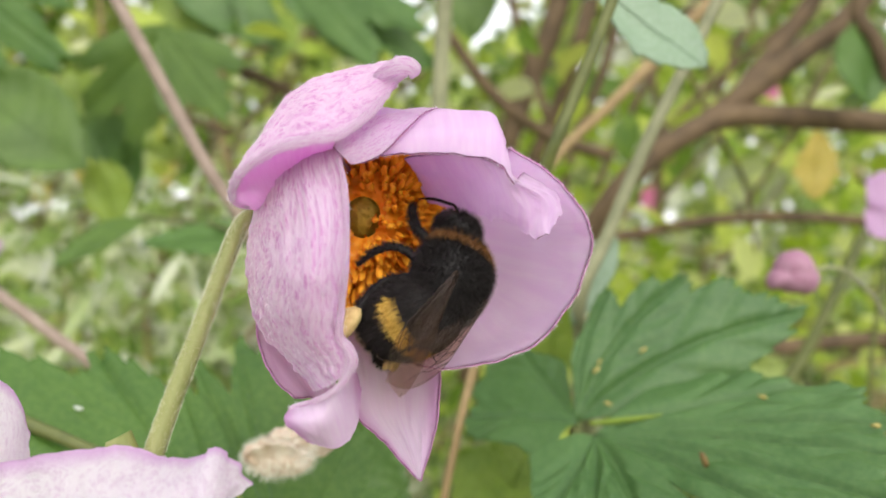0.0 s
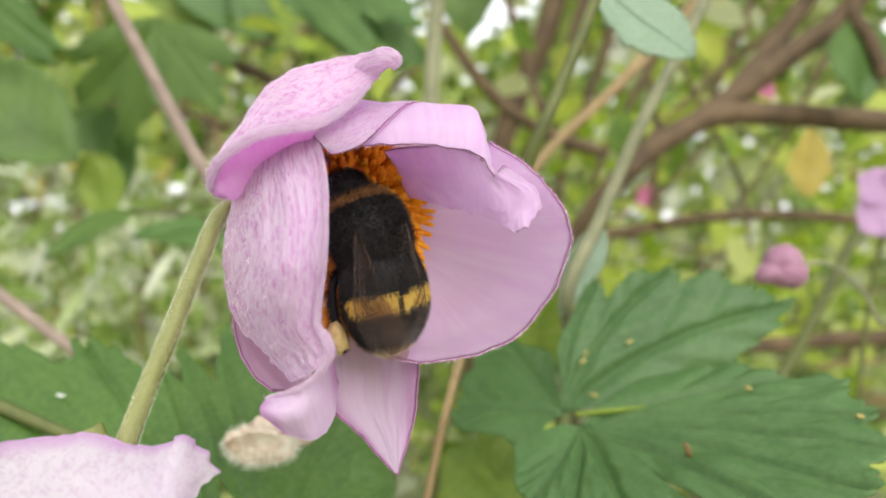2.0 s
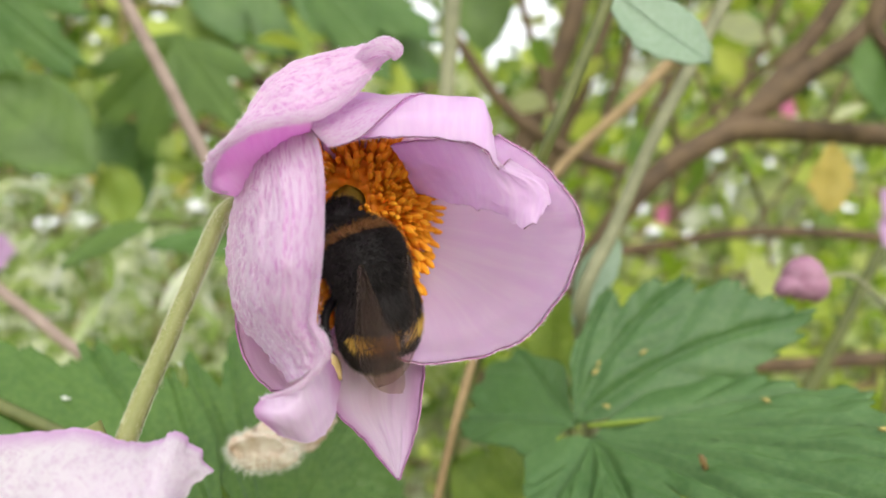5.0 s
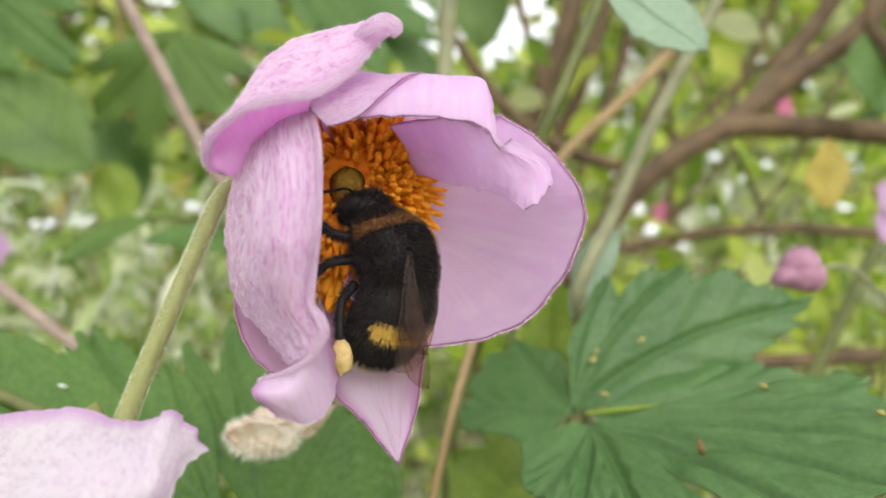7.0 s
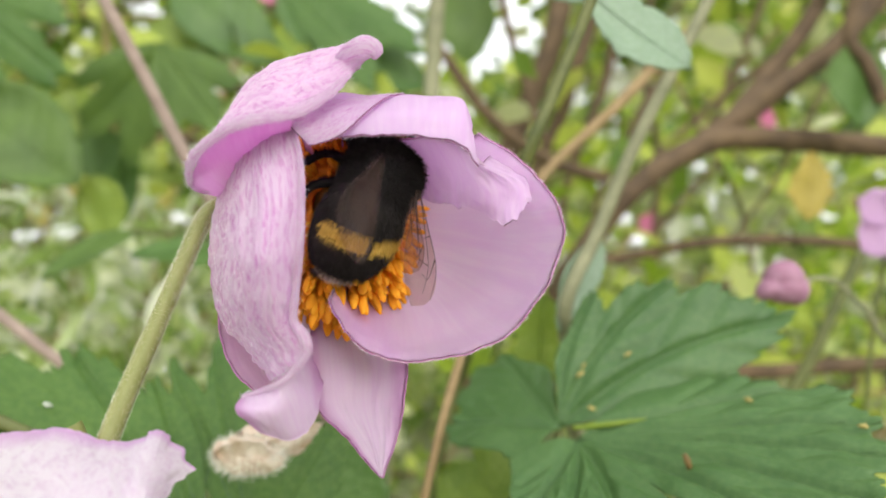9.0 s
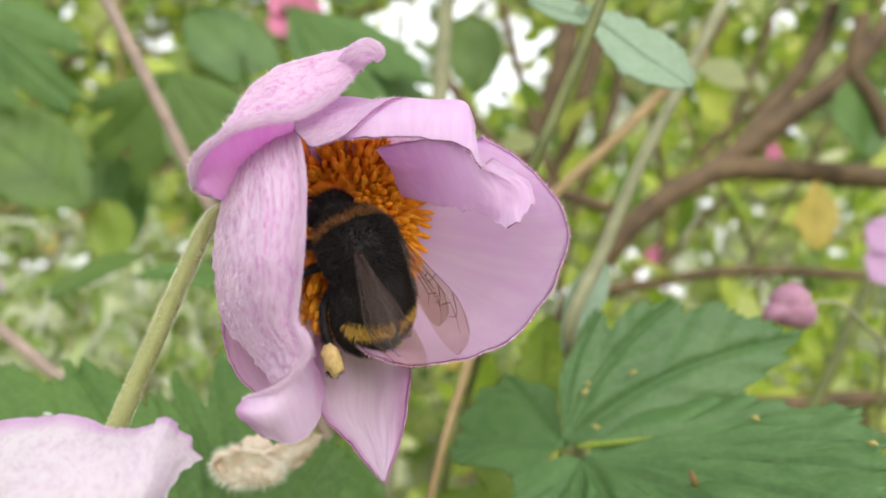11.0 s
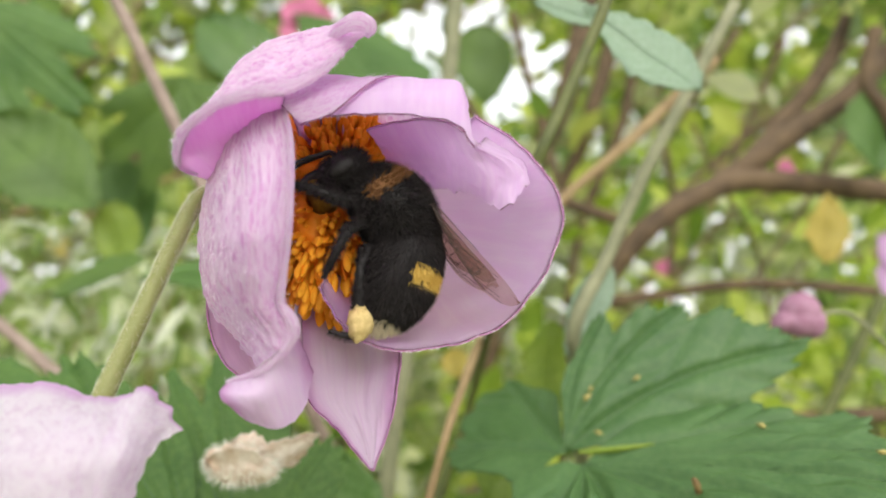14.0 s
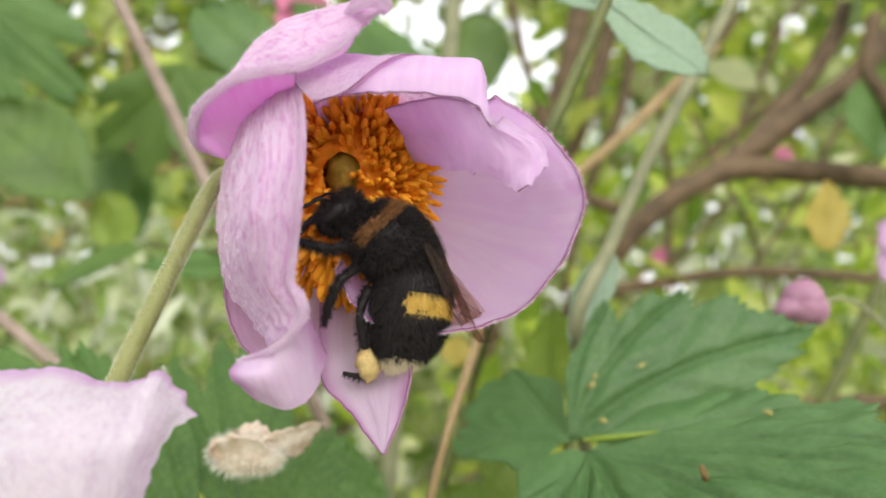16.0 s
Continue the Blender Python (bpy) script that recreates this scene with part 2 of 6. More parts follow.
for m, c in ((M_ANTHER, (1.0, 0.46, 0.015)), (M_FILAMENT, (1.0, 0.40, 0.01))):
    see_through(m.node_tree, m.node_tree.nodes["Principled BSDF"], c, 0.28)

thin = M_WING_VEIN.node_tree
clear = thin.nodes.new("ShaderNodeBsdfTransparent")
half_clear = thin.nodes.new("ShaderNodeMixShader")
half_clear.inputs["Fac"].default_value = 0.6
thin.links.new(thin.nodes["Principled BSDF"].outputs["BSDF"], half_clear.inputs[1])
thin.links.new(clear.outputs["BSDF"], half_clear.inputs[2])
thin.links.new(half_clear.outputs["Shader"], thin.nodes["Material Output"].inputs["Surface"])

# ---- mesh helpers ----
MM = 0.001


def mesh_part(name, verts, faces, mats, parent=None, label="", face_mats=None, uvs=None, smooth=True):
    me = bpy.data.meshes.new(name)
    me.from_pydata([tuple(v) for v in verts], [], [tuple(f) for f in faces])
    for m in mats if isinstance(mats, (list, tuple)) else [mats]:
        me.materials.append(m)
    if face_mats is not None:
        me.polygons.foreach_set("material_index", [int(i) for i in face_mats])
    if smooth:
        me.polygons.foreach_set("use_smooth", [True] * len(me.polygons))
    if uvs is not None:
        layer = me.uv_layers.new(name="UVMap")
        idx = np.empty(len(me.loops), dtype=np.int32)
        me.loops.foreach_get("vertex_index", idx)
        layer.data.foreach_set("uv", np.asarray(uvs, dtype=np.float32)[idx].ravel())
    me.update()
    ob = new(name, me)
    if parent is not None:
        ob.parent = parent
    if label:
        tagged(ob, label)
    return ob


def thing(name, at, label, category, group="", kind=""):
    ob = new(name)
    ob.empty_display_size = 0.005
    ob.location = at
    return tagged(ob, label, category, group, kind)


def spline(points, n):
    """A smooth curve through the points, in n samples."""
    p = np.asarray(points, dtype=float)
    if len(p) == 2:
        return p[0] + np.linspace(0, 1, n)[:, None] * (p[1] - p[0])
    e = np.vstack([2 * p[0] - p[1], p, 2 * p[-1] - p[-2]])
    s = np.linspace(0, len(p) - 1, n)
    i = np.minimum(s.astype(int), len(p) - 2)
    f = (s - i)[:, None]
    a, b, c, d = e[i], e[i + 1], e[i + 2], e[i + 3]
    return 0.5 * (2 * b + (c - a) * f + (2 * a - 5 * b + 4 * c - d) * f**2 + (3 * b - a - 3 * c + d) * f**3)


def tube(points, radii, n=24, sides=10):
    c = spline(points, n)
    r = np.interp(np.linspace(0, 1, n), np.linspace(0, 1, len(radii)), radii)
    tan = np.gradient(c, axis=0)
    tan /= np.linalg.norm(tan, axis=1)[:, None] + 1e-12
    ref = np.array([0.31, 0.87, 0.38])
    a = np.cross(tan, ref)
    a /= np.linalg.norm(a, axis=1)[:, None] + 1e-12
    b = np.cross(tan, a)
    ang = np.arange(sides) * 2 * np.pi / sides
    v = (c[:, None] + r[:, None, None] * (a[:, None] * np.cos(ang)[None, :, None] + b[:, None] * np.sin(ang)[None, :, None])).reshape(-1, 3)
    f = []
    for i in range(n - 1):
        for j in range(sides):
            k = (j + 1) % sides
            f.append((i * sides + j, i * sides + k, (i + 1) * sides + k, (i + 1) * sides + j))
    f.append(tuple(range(sides - 1, -1, -1)))
    f.append(tuple(range((n - 1) * sides, n * sides)))
    return v, f


def ball(centre, radii, rings=10, sides=14, bumpy=0.0, seed=0):
    v, f = [], []
    for i in range(rings + 1):
        th = math.pi * i / rings
        for j in range(sides):
            ph = 2 * math.pi * j / sides
            d = np.array([math.sin(th) * math.cos(ph), math.cos(th), math.sin(th) * math.sin(ph)])
            k = 1 + bumpy * noise.noise(Vector(d * 2.3 + seed))
            v.append(np.asarray(centre) + d * np.asarray(radii) * k)
    for i in range(rings):
        for j in range(sides):
            k = (j + 1) % sides
            f.append((i * sides + j, i * sides + k, (i + 1) * sides + k, (i + 1) * sides + j))
    return v, f


def joined(pieces):
    v, f = [], []
    for pv, pf in pieces:
        o = len(v)
        v.extend(pv)
        f.extend([tuple(i + o for i in q) for q in pf])
    return v, f


def sheet(name, rows, parent, front, back, rim, label="", nu=44, nv=36, thick=0.28, ruffle=0.35, seed=1.0, swap=False, crumple=0.12, pleat=0.0, pleats=8.0, scallop=0.0, scallops=9.0):
    """A thin curved petal lofted through a few ribs (millimetres); front is the side turned to the viewer's -y.
    pleat: depth of the folds that run along the petal; scallop: how far its free edge waves."""
    ribs = np.array([spline(r, nu) for r in rows])
    g = np.array([spline(ribs[:, i], nv) for i in range(nu)])  # nu x nv x 3
    du, dv = np.gradient(g, axis=0), np.gradient(g, axis=1)
    n = np.cross(du, dv)
    n /= np.linalg.norm(n, axis=2)[:, :, None] + 1e-9
    if n[:, :, 1].mean() > 0:
        n = -n
    for i in range(nu):
        for j in range(nv):
            p = Vector(g[i, j])
            edge = max(abs(2 * i / (nu - 1) - 1), j / (nv - 1)) ** 4
            h = noise.noise(p * 0.35 + Vector((seed, 0, 0))) * 0.5 + noise.noise(p * 0.9 + Vector((seed * 3, 1, 0))) * 0.6 * edge + noise.noise(Vector((p.x * 1.9, p.y, p.z * 1.0)) + Vector((0, seed, 2))) * crumple
            across, along = (j / (nv - 1), i / (nu - 1)) if swap else (i / (nu - 1), j / (nv - 1))
            fold = abs(noise.noise(Vector((across * pleats, along * 1.6, seed)))) + 0.5 * abs(noise.noise(Vector((across * pleats * 2.3, along * 3.4, seed + 5))))
            free = (j / (nv - 1)) ** 4
            wave = noise.noise(Vector((i / (nu - 1) * scallops, seed, 0.5))) + 0.6 * noise.noise(Vector((i / (nu - 1) * scallops * 2.6, seed, 3.5)))
            g[i, j] += n[i, j] * (ruffle * h - pleat * fold * (1 - along**6)) + dv[i, j] / (np.linalg.norm(dv[i, j]) + 1e-9) * scallop * wave * free
    a, b = g + n * thick / 2, g - n * thick / 2
    verts = np.concatenate([a.reshape(-1, 3), b.reshape(-1, 3)]) * MM
    uu, vv = np.meshgrid(np.linspace(0, 1, nu), np.linspace(0, 1, nv), indexing="ij")
    uv = np.stack([uu.ravel(), vv.ravel()], 1)
    uv = uv[:, ::-1] if swap else uv
    uvs = np.concatenate([uv, uv])
    o = nu * nv
    q = lambda i, j: i * nv + j
    faces, fm = [], []
    for i in range(nu - 1):
        for j in range(nv - 1):
            faces.append((q(i, j), q(i + 1, j), q(i + 1, j + 1), q(i, j + 1)))
            fm.append(0)
            faces.append((o + q(i, j), o + q(i, j + 1), o + q(i + 1, j + 1), o + q(i + 1, j)))
            fm.append(1)
    loop = [q(i, 0) for i in range(nu)] + [q(nu - 1, j) for j in range(1, nv)] + [q(i, nv - 1) for i in range(nu - 2, -1, -1)] + [q(0, j) for j in range(nv - 2, 0, -1)]
    for s, e in zip(loop, loop[1:] + loop[:1]):
        faces.append((s, e, o + e, o + s))
        fm.append(2)
    return mesh_part(name, verts, faces, [front, back, rim], parent, label, fm, uvs)


# ---- ground ----
gv, gf = [], []
for i in range(61):
    for j in range(61):
        x, y = (i - 30) ** 3 / 27000 * 300, (j - 30) ** 3 / 27000 * 300
        gv.append((x, y, 0.05 * noise.noise(Vector((x, y, 0)))))
for i in range(60):
    for j in range(60):
        gf.append((i * 61 + j, (i + 1) * 61 + j, (i + 1) * 61 + j + 1, i * 61 + j + 1))
tagged(mesh_part("ground", gv, gf, M_SOIL), "brown garden soil with pale leaf litter under shrubs", "ground", kind="structure")

# ---- the half-closed anemone with its stem ----
flower = thing("anemone_flower", (-0.01219, 0.08, 0.90669), "half-closed pink anemone with silky petals and orange stamens", "flower")


def build_flower():
    # bowl-shaped petal
    bowl = sheet("petal", [
        [(1.7, 11.0, -4.0), (2.4, 12.0, -4.5), (3.4, 12.0, -4.2), (4.3, 12.0, -3.2), (4.9, 12.0, -1.7), (5.0, 12.0, -0.1), (4.7, 12.0, 1.4), (4.0, 11.0, 2.4)],
        [(1.4, 6.0, -6.6), (4.6, 8.0, -9.4), (9.3, 9.0, -11.0), (14.1, 10.0, -9.6), (16.7, 10.0, -5.9), (17.4, 9.0, -1.5), (15.9, 7.0, 3.5), (12.6, 5.0, 7.5)],
        [(1.2, 1.0, -9.2), (5.1, 2.0, -13.8), (11.2, 3.0, -15.6), (18.5, 4.0, -13.6), (23.0, 4.0, -8.0), (24.3, 3.0, -2.2), (22.1, 2.0, 3.6), (16.4, 0.0, 8.1)],
        [(1.2, -3.0, -10.8), (5.1, -4.0, -15.8), (11.6, -4.0, -17.5), (21.1, -4.0, -14.9), (26.0, -4.0, -9.0), (28.2, -4.0, -2.5), (24.7, -5.0, 3.6), (18.5, -5.0, 8.1)],
    ], flower, M_IN, M_OUT, M_RIM, "wide pink petal curved like a bowl", 90, 44, 0.25, 0.25, 3.0, scallop=0.4, scallops=14.0)
    # petal folded over the top, with a hanging flap
    top = sheet("petal", [
        [(-1.5, 10.0, 1.6), (2.0, 12.0, 4.1), (7.3, 12.0, 5.6), (11.9, 10.0, 6.7), (14.4, 7.0, 6.9), (16.1, 4.0, 6.9)],
        [(-2.4, -3.0, 10.0), (1.6, -1.0, 13.1), (6.6, 0.0, 13.2), (11.9, 0.0, 13.2), (16.2, -1.0, 12.6), (17.5, -3.0, 10.5)],
        [(-1.0, -8.0, 7.7), (2.8, -9.0, 9.2), (7.2, -9.0, 9.8), (12.0, -9.0, 10.0), (16.2, -9.0, 9.5), (17.5, -9.0, 7.2)],
        [(0.2, -10.0, 6.0), (3.1, -11.0, 6.5), (7.4, -11.0, 6.7), (12.0, -11.0, 6.6), (16.0, -11.0, 5.7), (17.9, -11.0, 3.4)],
    ], flower, M_IN, M_OUT, M_RIM, "pink petal folded forward over the stamens", 60, 44, 0.25, 0.3, 7.0, pleat=0.25, pleats=5.0, scallop=0.15)
    sheet("petal_flap", [
        [(6.0, -1.0, 7.4), (10.7, -6.0, 7.3), (14.3, -9.0, 6.6), (16.7, -10.0, 5.3), (18.0, -10.0, 3.7), (19.2, -9.0, 4.8)],
        [(7.8, 2.0, 4.9), (11.9, -1.0, 4.5), (15.4, -5.0, 3.0), (17.9, -8.0, 1.7), (20.6, -8.0, 1.4), (22.4, -7.5, 2.0), (23.2, -6.6, 2.8)],
        [(9.1, 4.0, 2.3), (12.3, 0.0, 1.3), (13.6, -1.0, 0.6), (15.3, -3.0, 0.7), (16.3, -4.0, -0.3), (17.9, -5.0, -0.5), (19.2, -6.0, -1.4), (20.3, -7.0, -2.0), (21.4, -8.0, -2.3), (22.6, -8.0, -1.6), (23.6, -7.0, -0.3), (24.0, -6.0, 1.0)],
    ], flower, M_IN, M_OUT, M_RIM, "wavy pink petal flap hanging inside", 110, 40, 0.25, 0.35, 11.0, pleat=0.5, pleats=5.0, scallop=0.6, scallops=12.0)
    # hairy left piece of the fold
    fold = sheet("petal_fold", [
        [(-2.0, -11.0, 8.2), (-0.4, -9.0, 9.8), (1.5, -6.0, 11.8), (5.0, -3.0, 12.9), (7.8, -1.6, 13.4), (10.2, -1.2, 13.4)],
        [(-0.5, -13.0, 6.7), (1.3, -12.0, 7.6), (3.3, -10.2, 9.3), (6.1, -7.2, 11.4), (8.2, -4.4, 12.6), (10.2, -2.0, 13.3)],
        [(0.8, -13.0, 5.4), (2.3, -13.0, 5.7), (4.4, -12.2, 6.9), (6.8, -10.4, 9.7), (8.6, -6.4, 12.0), (10.2, -2.8, 13.1)],
    ], flower, M_OUT, M_IN, M_RIM, "silky outer side of a folded petal", 44, 26, 0.2, 0.2, 13.0, True)
    # cap petal over the top left
    cap = sheet("petal", [
        [(-12.4, -9.0, 2.3), (-10.0, -13.0, 5.2), (-6.3, -15.0, 6.9), (-2.9, -16.0, 7.5), (-0.4, -15.0, 7.9), (2.5, -12.0, 10.4), (5.2, -10.0, 13.9)],
        [(-12.3, -8.0, 4.8), (-9.8, -11.0, 6.9), (-6.2, -13.0, 8.9), (-2.7, -14.0, 10.0), (0.4, -13.0, 11.2), (3.4, -11.0, 12.8), (6.7, -9.0, 15.7)],
        [(-12.5, -4.0, 7.1), (-10.1, -6.0, 9.2), (-7.3, -8.0, 11.9), (-4.0, -9.0, 13.7), (-0.0, -9.0, 15.0), (3.6, -9.0, 16.0), (7.6, -9.0, 16.5)],
        [(-13.3, 1.0, 7.5), (-11.3, 0.0, 10.7), (-8.3, -3.0, 13.8), (-5.1, -5.0, 15.5), (-0.9, -6.0, 16.7), (3.2, -7.0, 17.4), (6.7, -9.0, 17.5)],
        [(-13.6, 8.0, 3.6), (-12.4, 9.0, 8.1), (-8.5, 8.0, 11.6), (-3.6, 5.0, 13.1), (0.0, 2.0, 14.4), (3.0, -2.0, 16.6), (5.4, -7.0, 18.3)],
    ], flower, M_OUT, M_IN_DEEP, M_SILK, "silky cap petal curled over the top", 70, 60, 0.28, 0.5, 17.0, True, 0.22, pleat=0.7, pleats=7.0)
    v, f = tube([(3.3, -9.0, 15.4), (4.8, -11.0, 15.8), (6.4, -12.0, 15.9), (7.4, -11.0, 15.7), (7.1, -10.0, 15.1)], [0.5, 0.75, 1.0, 0.85, 0.25], 16, 12)
    mesh_part("petal_tip", np.array(v) * MM, f, M_OUT, flower, "rolled petal tip", None, [(j / 12, i / 40) for i in range(16) for j in range(12)])
    v, f = tube([(-11.6, -6.0, 1.6), (-12.5, -8.6, 2.2), (-11.8, -11.0, 3.8), (-10.0, -13.0, 5.2), (-6.3, -15.0, 6.9), (-2.9, -16.0, 7.6), (-0.4, -15.0, 8.2), (2.5, -12.2, 10.6), (4.6, -10.6, 13.2)], [0.25, 0.35, 0.45, 0.5, 0.55, 0.6, 0.6, 0.5, 0.3], 60, 12)
    v = [np.array(q) * (1 + 0.012 * noise.noise(Vector(q) * 1.3)) for q in v]
    roll = mesh_part("petal_edge", np.array(v) * MM, f, M_OUT, flower, "thick pale downy rolled petal edge", None, [(j / 12, i / 60) for i in range(60) for j in range(12)])
    roll_down(roll, 900, 58)
    sheet("petal_lip", [
        [(-12.5, -9.0, 2.5), (-10.3, -12.0, 5.3), (-6.6, -14.0, 6.9), (-3.1, -15.0, 7.5), (-0.5, -14.0, 7.9)],
        [(-12.4, -8.0, 1.6), (-10.4, -8.0, 3.8), (-7.2, -9.0, 5.6), (-4.0, -10.0, 6.6), (-1.3, -11.0, 7.1)],
        [(-11.2, -4.0, 1.4), (-9.5, -5.0, 2.1), (-6.6, -6.0, 3.7), (-3.8, -7.0, 4.7), (-1.2, -9.0, 5.6)],
    ], flower, M_IN_DEEP, M_IN_DEEP, M_RIM, "deep pink inside of the curled petal", 36, 24, 0.25, 0.15, 19.0)
    # long petal in front, seen from its silky outer side
    long_petal = sheet("petal", [
        [(-11.5, 3.0, 5.6), (-8.0, -1.0, 8.8), (-4.4, -4.0, 10.0), (-1.4, -5.0, 11.0)],
        [(-12.0, -1.0, 2.1), (-8.1, -7.0, 4.9), (-4.3, -10.0, 6.6), (-1.1, -11.0, 8.1)],
        [(-12.6, -1.0, -0.7), (-7.5, -11.0, -0.3), (-2.6, -16.0, 0.3), (0.3, -14.0, 1.2)],
        [(-13.3, 0.0, -5.3), (-6.9, -13.0, -5.5), (-2.4, -18.0, -5.1), (0.2, -15.0, -4.5)],
        [(-12.7, 0.0, -10.6), (-6.9, -12.0, -9.4), (-2.6, -17.0, -8.8), (-0.4, -14.0, -9.4)],
        [(-10.7, -2.0, -13.6), (-6.3, -10.0, -13.0), (-2.8, -15.0, -12.5), (-0.7, -14.0, -12.1)],
        [(-7.4, -5.0, -16.3), (-4.0, -11.0, -15.5), (-1.4, -14.0, -14.7), (0.5, -14.0, -14.1)],
        [(-3.8, -10.0, -18.5), (-2.0, -13.0, -17.4), (-0.7, -14.0, -16.5), (0.3, -14.0, -15.6)],
    ], flower, M_OUT, M_IN, M_SILK, "long silky petal, its veined outer side showing", 76, 80, 0.28, 0.45, 23.0, False, 0.14, pleat=0.5, pleats=8.0)
    v, f = tube([(-1.1, -11.4, 8.1), (-0.1, -13.4, 4.6), (0.3, -14.4, 1.2), (0.3, -15.2, -4.5), (-0.3, -14.6, -9.4), (-0.5, -14.6, -12.0), (0.5, -14.6, -13.6), (0.7, -14.4, -15.0), (-0.4, -14.4, -16.8), (-2.2, -14.4, -18.3), (-4.5, -13.4, -19.1), (-5.9, -13.2, -19.6)], [0.12, 0.28, 0.36, 0.38, 0.38, 0.42, 0.55, 0.55, 0.38, 0.3, 0.24, 0.15], 70, 12)
    v = [np.array(q) * (1 + 0.014 * noise.noise(Vector(q) * 1.1)) for q in v]
    roll_down(mesh_part("petal_edge", np.array(v) * MM, f, M_OUT, flower, "pale rolled margin of the long petal", None, [(j / 12, i / 70) for i in range(70) for j in range(12)]), 700, 59)
    sheet("petal_curl", [
        [(-5.9, -13.0, -19.6), (-4.5, -13.0, -19.0), (-2.2, -14.0, -18.2), (-0.5, -14.0, -16.7), (0.6, -14.0, -14.3)],
        [(-6.2, -14.0, -20.8), (-3.7, -15.0, -20.7), (-1.6, -14.0, -20.4), (-0.0, -11.0, -19.2), (0.6, -8.0, -17.4)],
        [(-4.2, -13.0, -23.1), (-2.8, -12.0, -23.9), (-1.1, -11.0, -24.2), (0.4, -8.0, -23.0), (0.6, -4.0, -19.8)],
    ], flower, M_IN_WHITE, M_OUT, M_RIM, "pale petal end curled outwards", 40, 30, 0.25, 0.25, 29.0, pleat=0.3, pleats=5.0, scallop=0.2)
    sheet("petal", [
        [(-12.4, 0.0, -9.3), (-11.7, 4.0, -10.8), (-9.5, 6.0, -11.6), (-6.3, 8.0, -12.4)],
        [(-11.7, -1.0, -14.5), (-10.5, 2.0, -15.3), (-8.3, 4.0, -16.0), (-4.8, 6.0, -16.6)],
        [(-9.8, -3.0, -18.1), (-8.4, -1.0, -18.5), (-6.2, 1.0, -19.4), (-3.0, 2.0, -20.2)],
        [(-6.9, -5.0, -20.4), (-5.8, -4.0, -20.5), (-4.2, -2.0, -21.2), (-1.5, -1.0, -21.8)],
    ], flower, M_IN_MAUVE, M_OUT, M_RIM, "mauve inner petal behind the long one", 30, 30, 0.25, 0.3, 31.0)
    sheet("petal", [
        [(-3.2, 9.0, -11.0), (-0.4, 10.0, -11.5), (2.9, 10.0, -12.2), (6.8, 8.0, -13.2)],
        [(-1.8, 3.0, -18.3), (1.5, 4.0, -18.8), (5.6, 4.0, -18.8), (9.7, 0.0, -17.1)],
        [(-0.1, -2.0, -23.3), (2.6, 0.0, -23.2), (6.0, -1.0, -23.0), (9.5, -4.0, -22.4)],
        [(3.6, -4.0, -26.1), (5.0, -3.0, -26.4), (6.9, -4.0, -26.1), (8.8, -5.0, -26.0)],
        [(7.1, -7.0, -29.4), (7.3, -7.0, -29.4), (7.4, -7.0, -29.5), (7.5, -7.0, -29.4)],
    ], flower, M_IN_WHITE, M_OUT, M_RIM, "pointed pink petal hanging down", 44, 54, 0.25, 0.3, 37.0, pleat=0.4, pleats=6.0)
    petal_down(cap, 3200, 51)
    petal_down(cap, 2000, 54, 0.5, 2)
    petal_down(bowl, 1500, 55, 0.4, 2)
    petal_down(top, 900, 56, 0.35, 2)
    petal_down(long_petal, 1600, 57, 0.4, 2)
    petal_down(long_petal, 2600, 52)
    petal_down(fold, 600, 53)
    sheet("petal", [
        [(-13.7, 7.0, 6.7), (-8.5, 8.0, 10.5), (-3.6, 9.0, 11.8), (2.2, 10.0, 12.4)],
        [(-14.2, 10.0, 0.1), (-8.9, 13.0, 1.1), (-3.7, 14.0, 1.6), (2.4, 15.0, 2.0)],
        [(-13.6, 8.0, -10.3), (-8.5, 11.0, -11.9), (-3.5, 13.0, -11.2), (1.9, 13.0, -9.7)],
        [(-11.5, 3.0, -17.6), (-7.1, 5.0, -19.3), (-2.3, 6.0, -19.1), (1.7, 8.0, -16.8)],
    ], flower, M_IN_MAUVE, M_OUT, M_RIM, "mauve petal closing the cup behind", 26, 26, 0.25, 0.3, 47.0)
    # receptacle and stem
    v, f = ball(np.array((-7.5, 10.0, 0.1)), (6.0, 3.5, 5.5), 10, 16, 0.2)
    mesh_part("receptacle", np.array(v) * MM, f, M_STEM, flower)
    stem_line = [(-11.0, 9.0, 0.4), (-13.4, 6.0, 1.2), (-14.8, 3.0, -0.4), (-16.4, 0.0, -6.1), (-18.7, -3.0, -14.0), (-21.3, -6.0, -22.6), (-23.2, -8.0, -29.9), (-27.4, -8.0, -43.0), (-40, -2, -250), (-46, 0, -500), (-50, 2, -720), (-52, 4, -905)]
    v, f = tube(stem_line, [1.2, 1.1, 1.0, 1.0, 1.05, 1.1, 1.2, 1.3, 1.4, 1.5, 1.6, 1.7], 90, 14)
    stem = mesh_part("stem", np.array(v) * MM, f, M_STEM, flower, "downy green flower stem")
    c = spline(stem_line[:8], 3000)
    rng = np.random.default_rng(5)
    hv, hf = [], []
    for k in list(range(260, 2999)) * 4:
        d = rng.normal(size=3)
        t = c[k + 1] - c[k - 1]
        t /= np.linalg.norm(t)
        d -= t * (d @ t)
        d /= np.linalg.norm(d)
        p = c[k] + d * 1.0
        tip = p + d * rng.uniform(0.15, 0.42) + t * rng.uniform(-0.15, 0.15)
        o = len(hv)
        hv += [p - t * 0.022, p + t * 0.022, tip]
        hf.append((o, o + 1, o + 2))
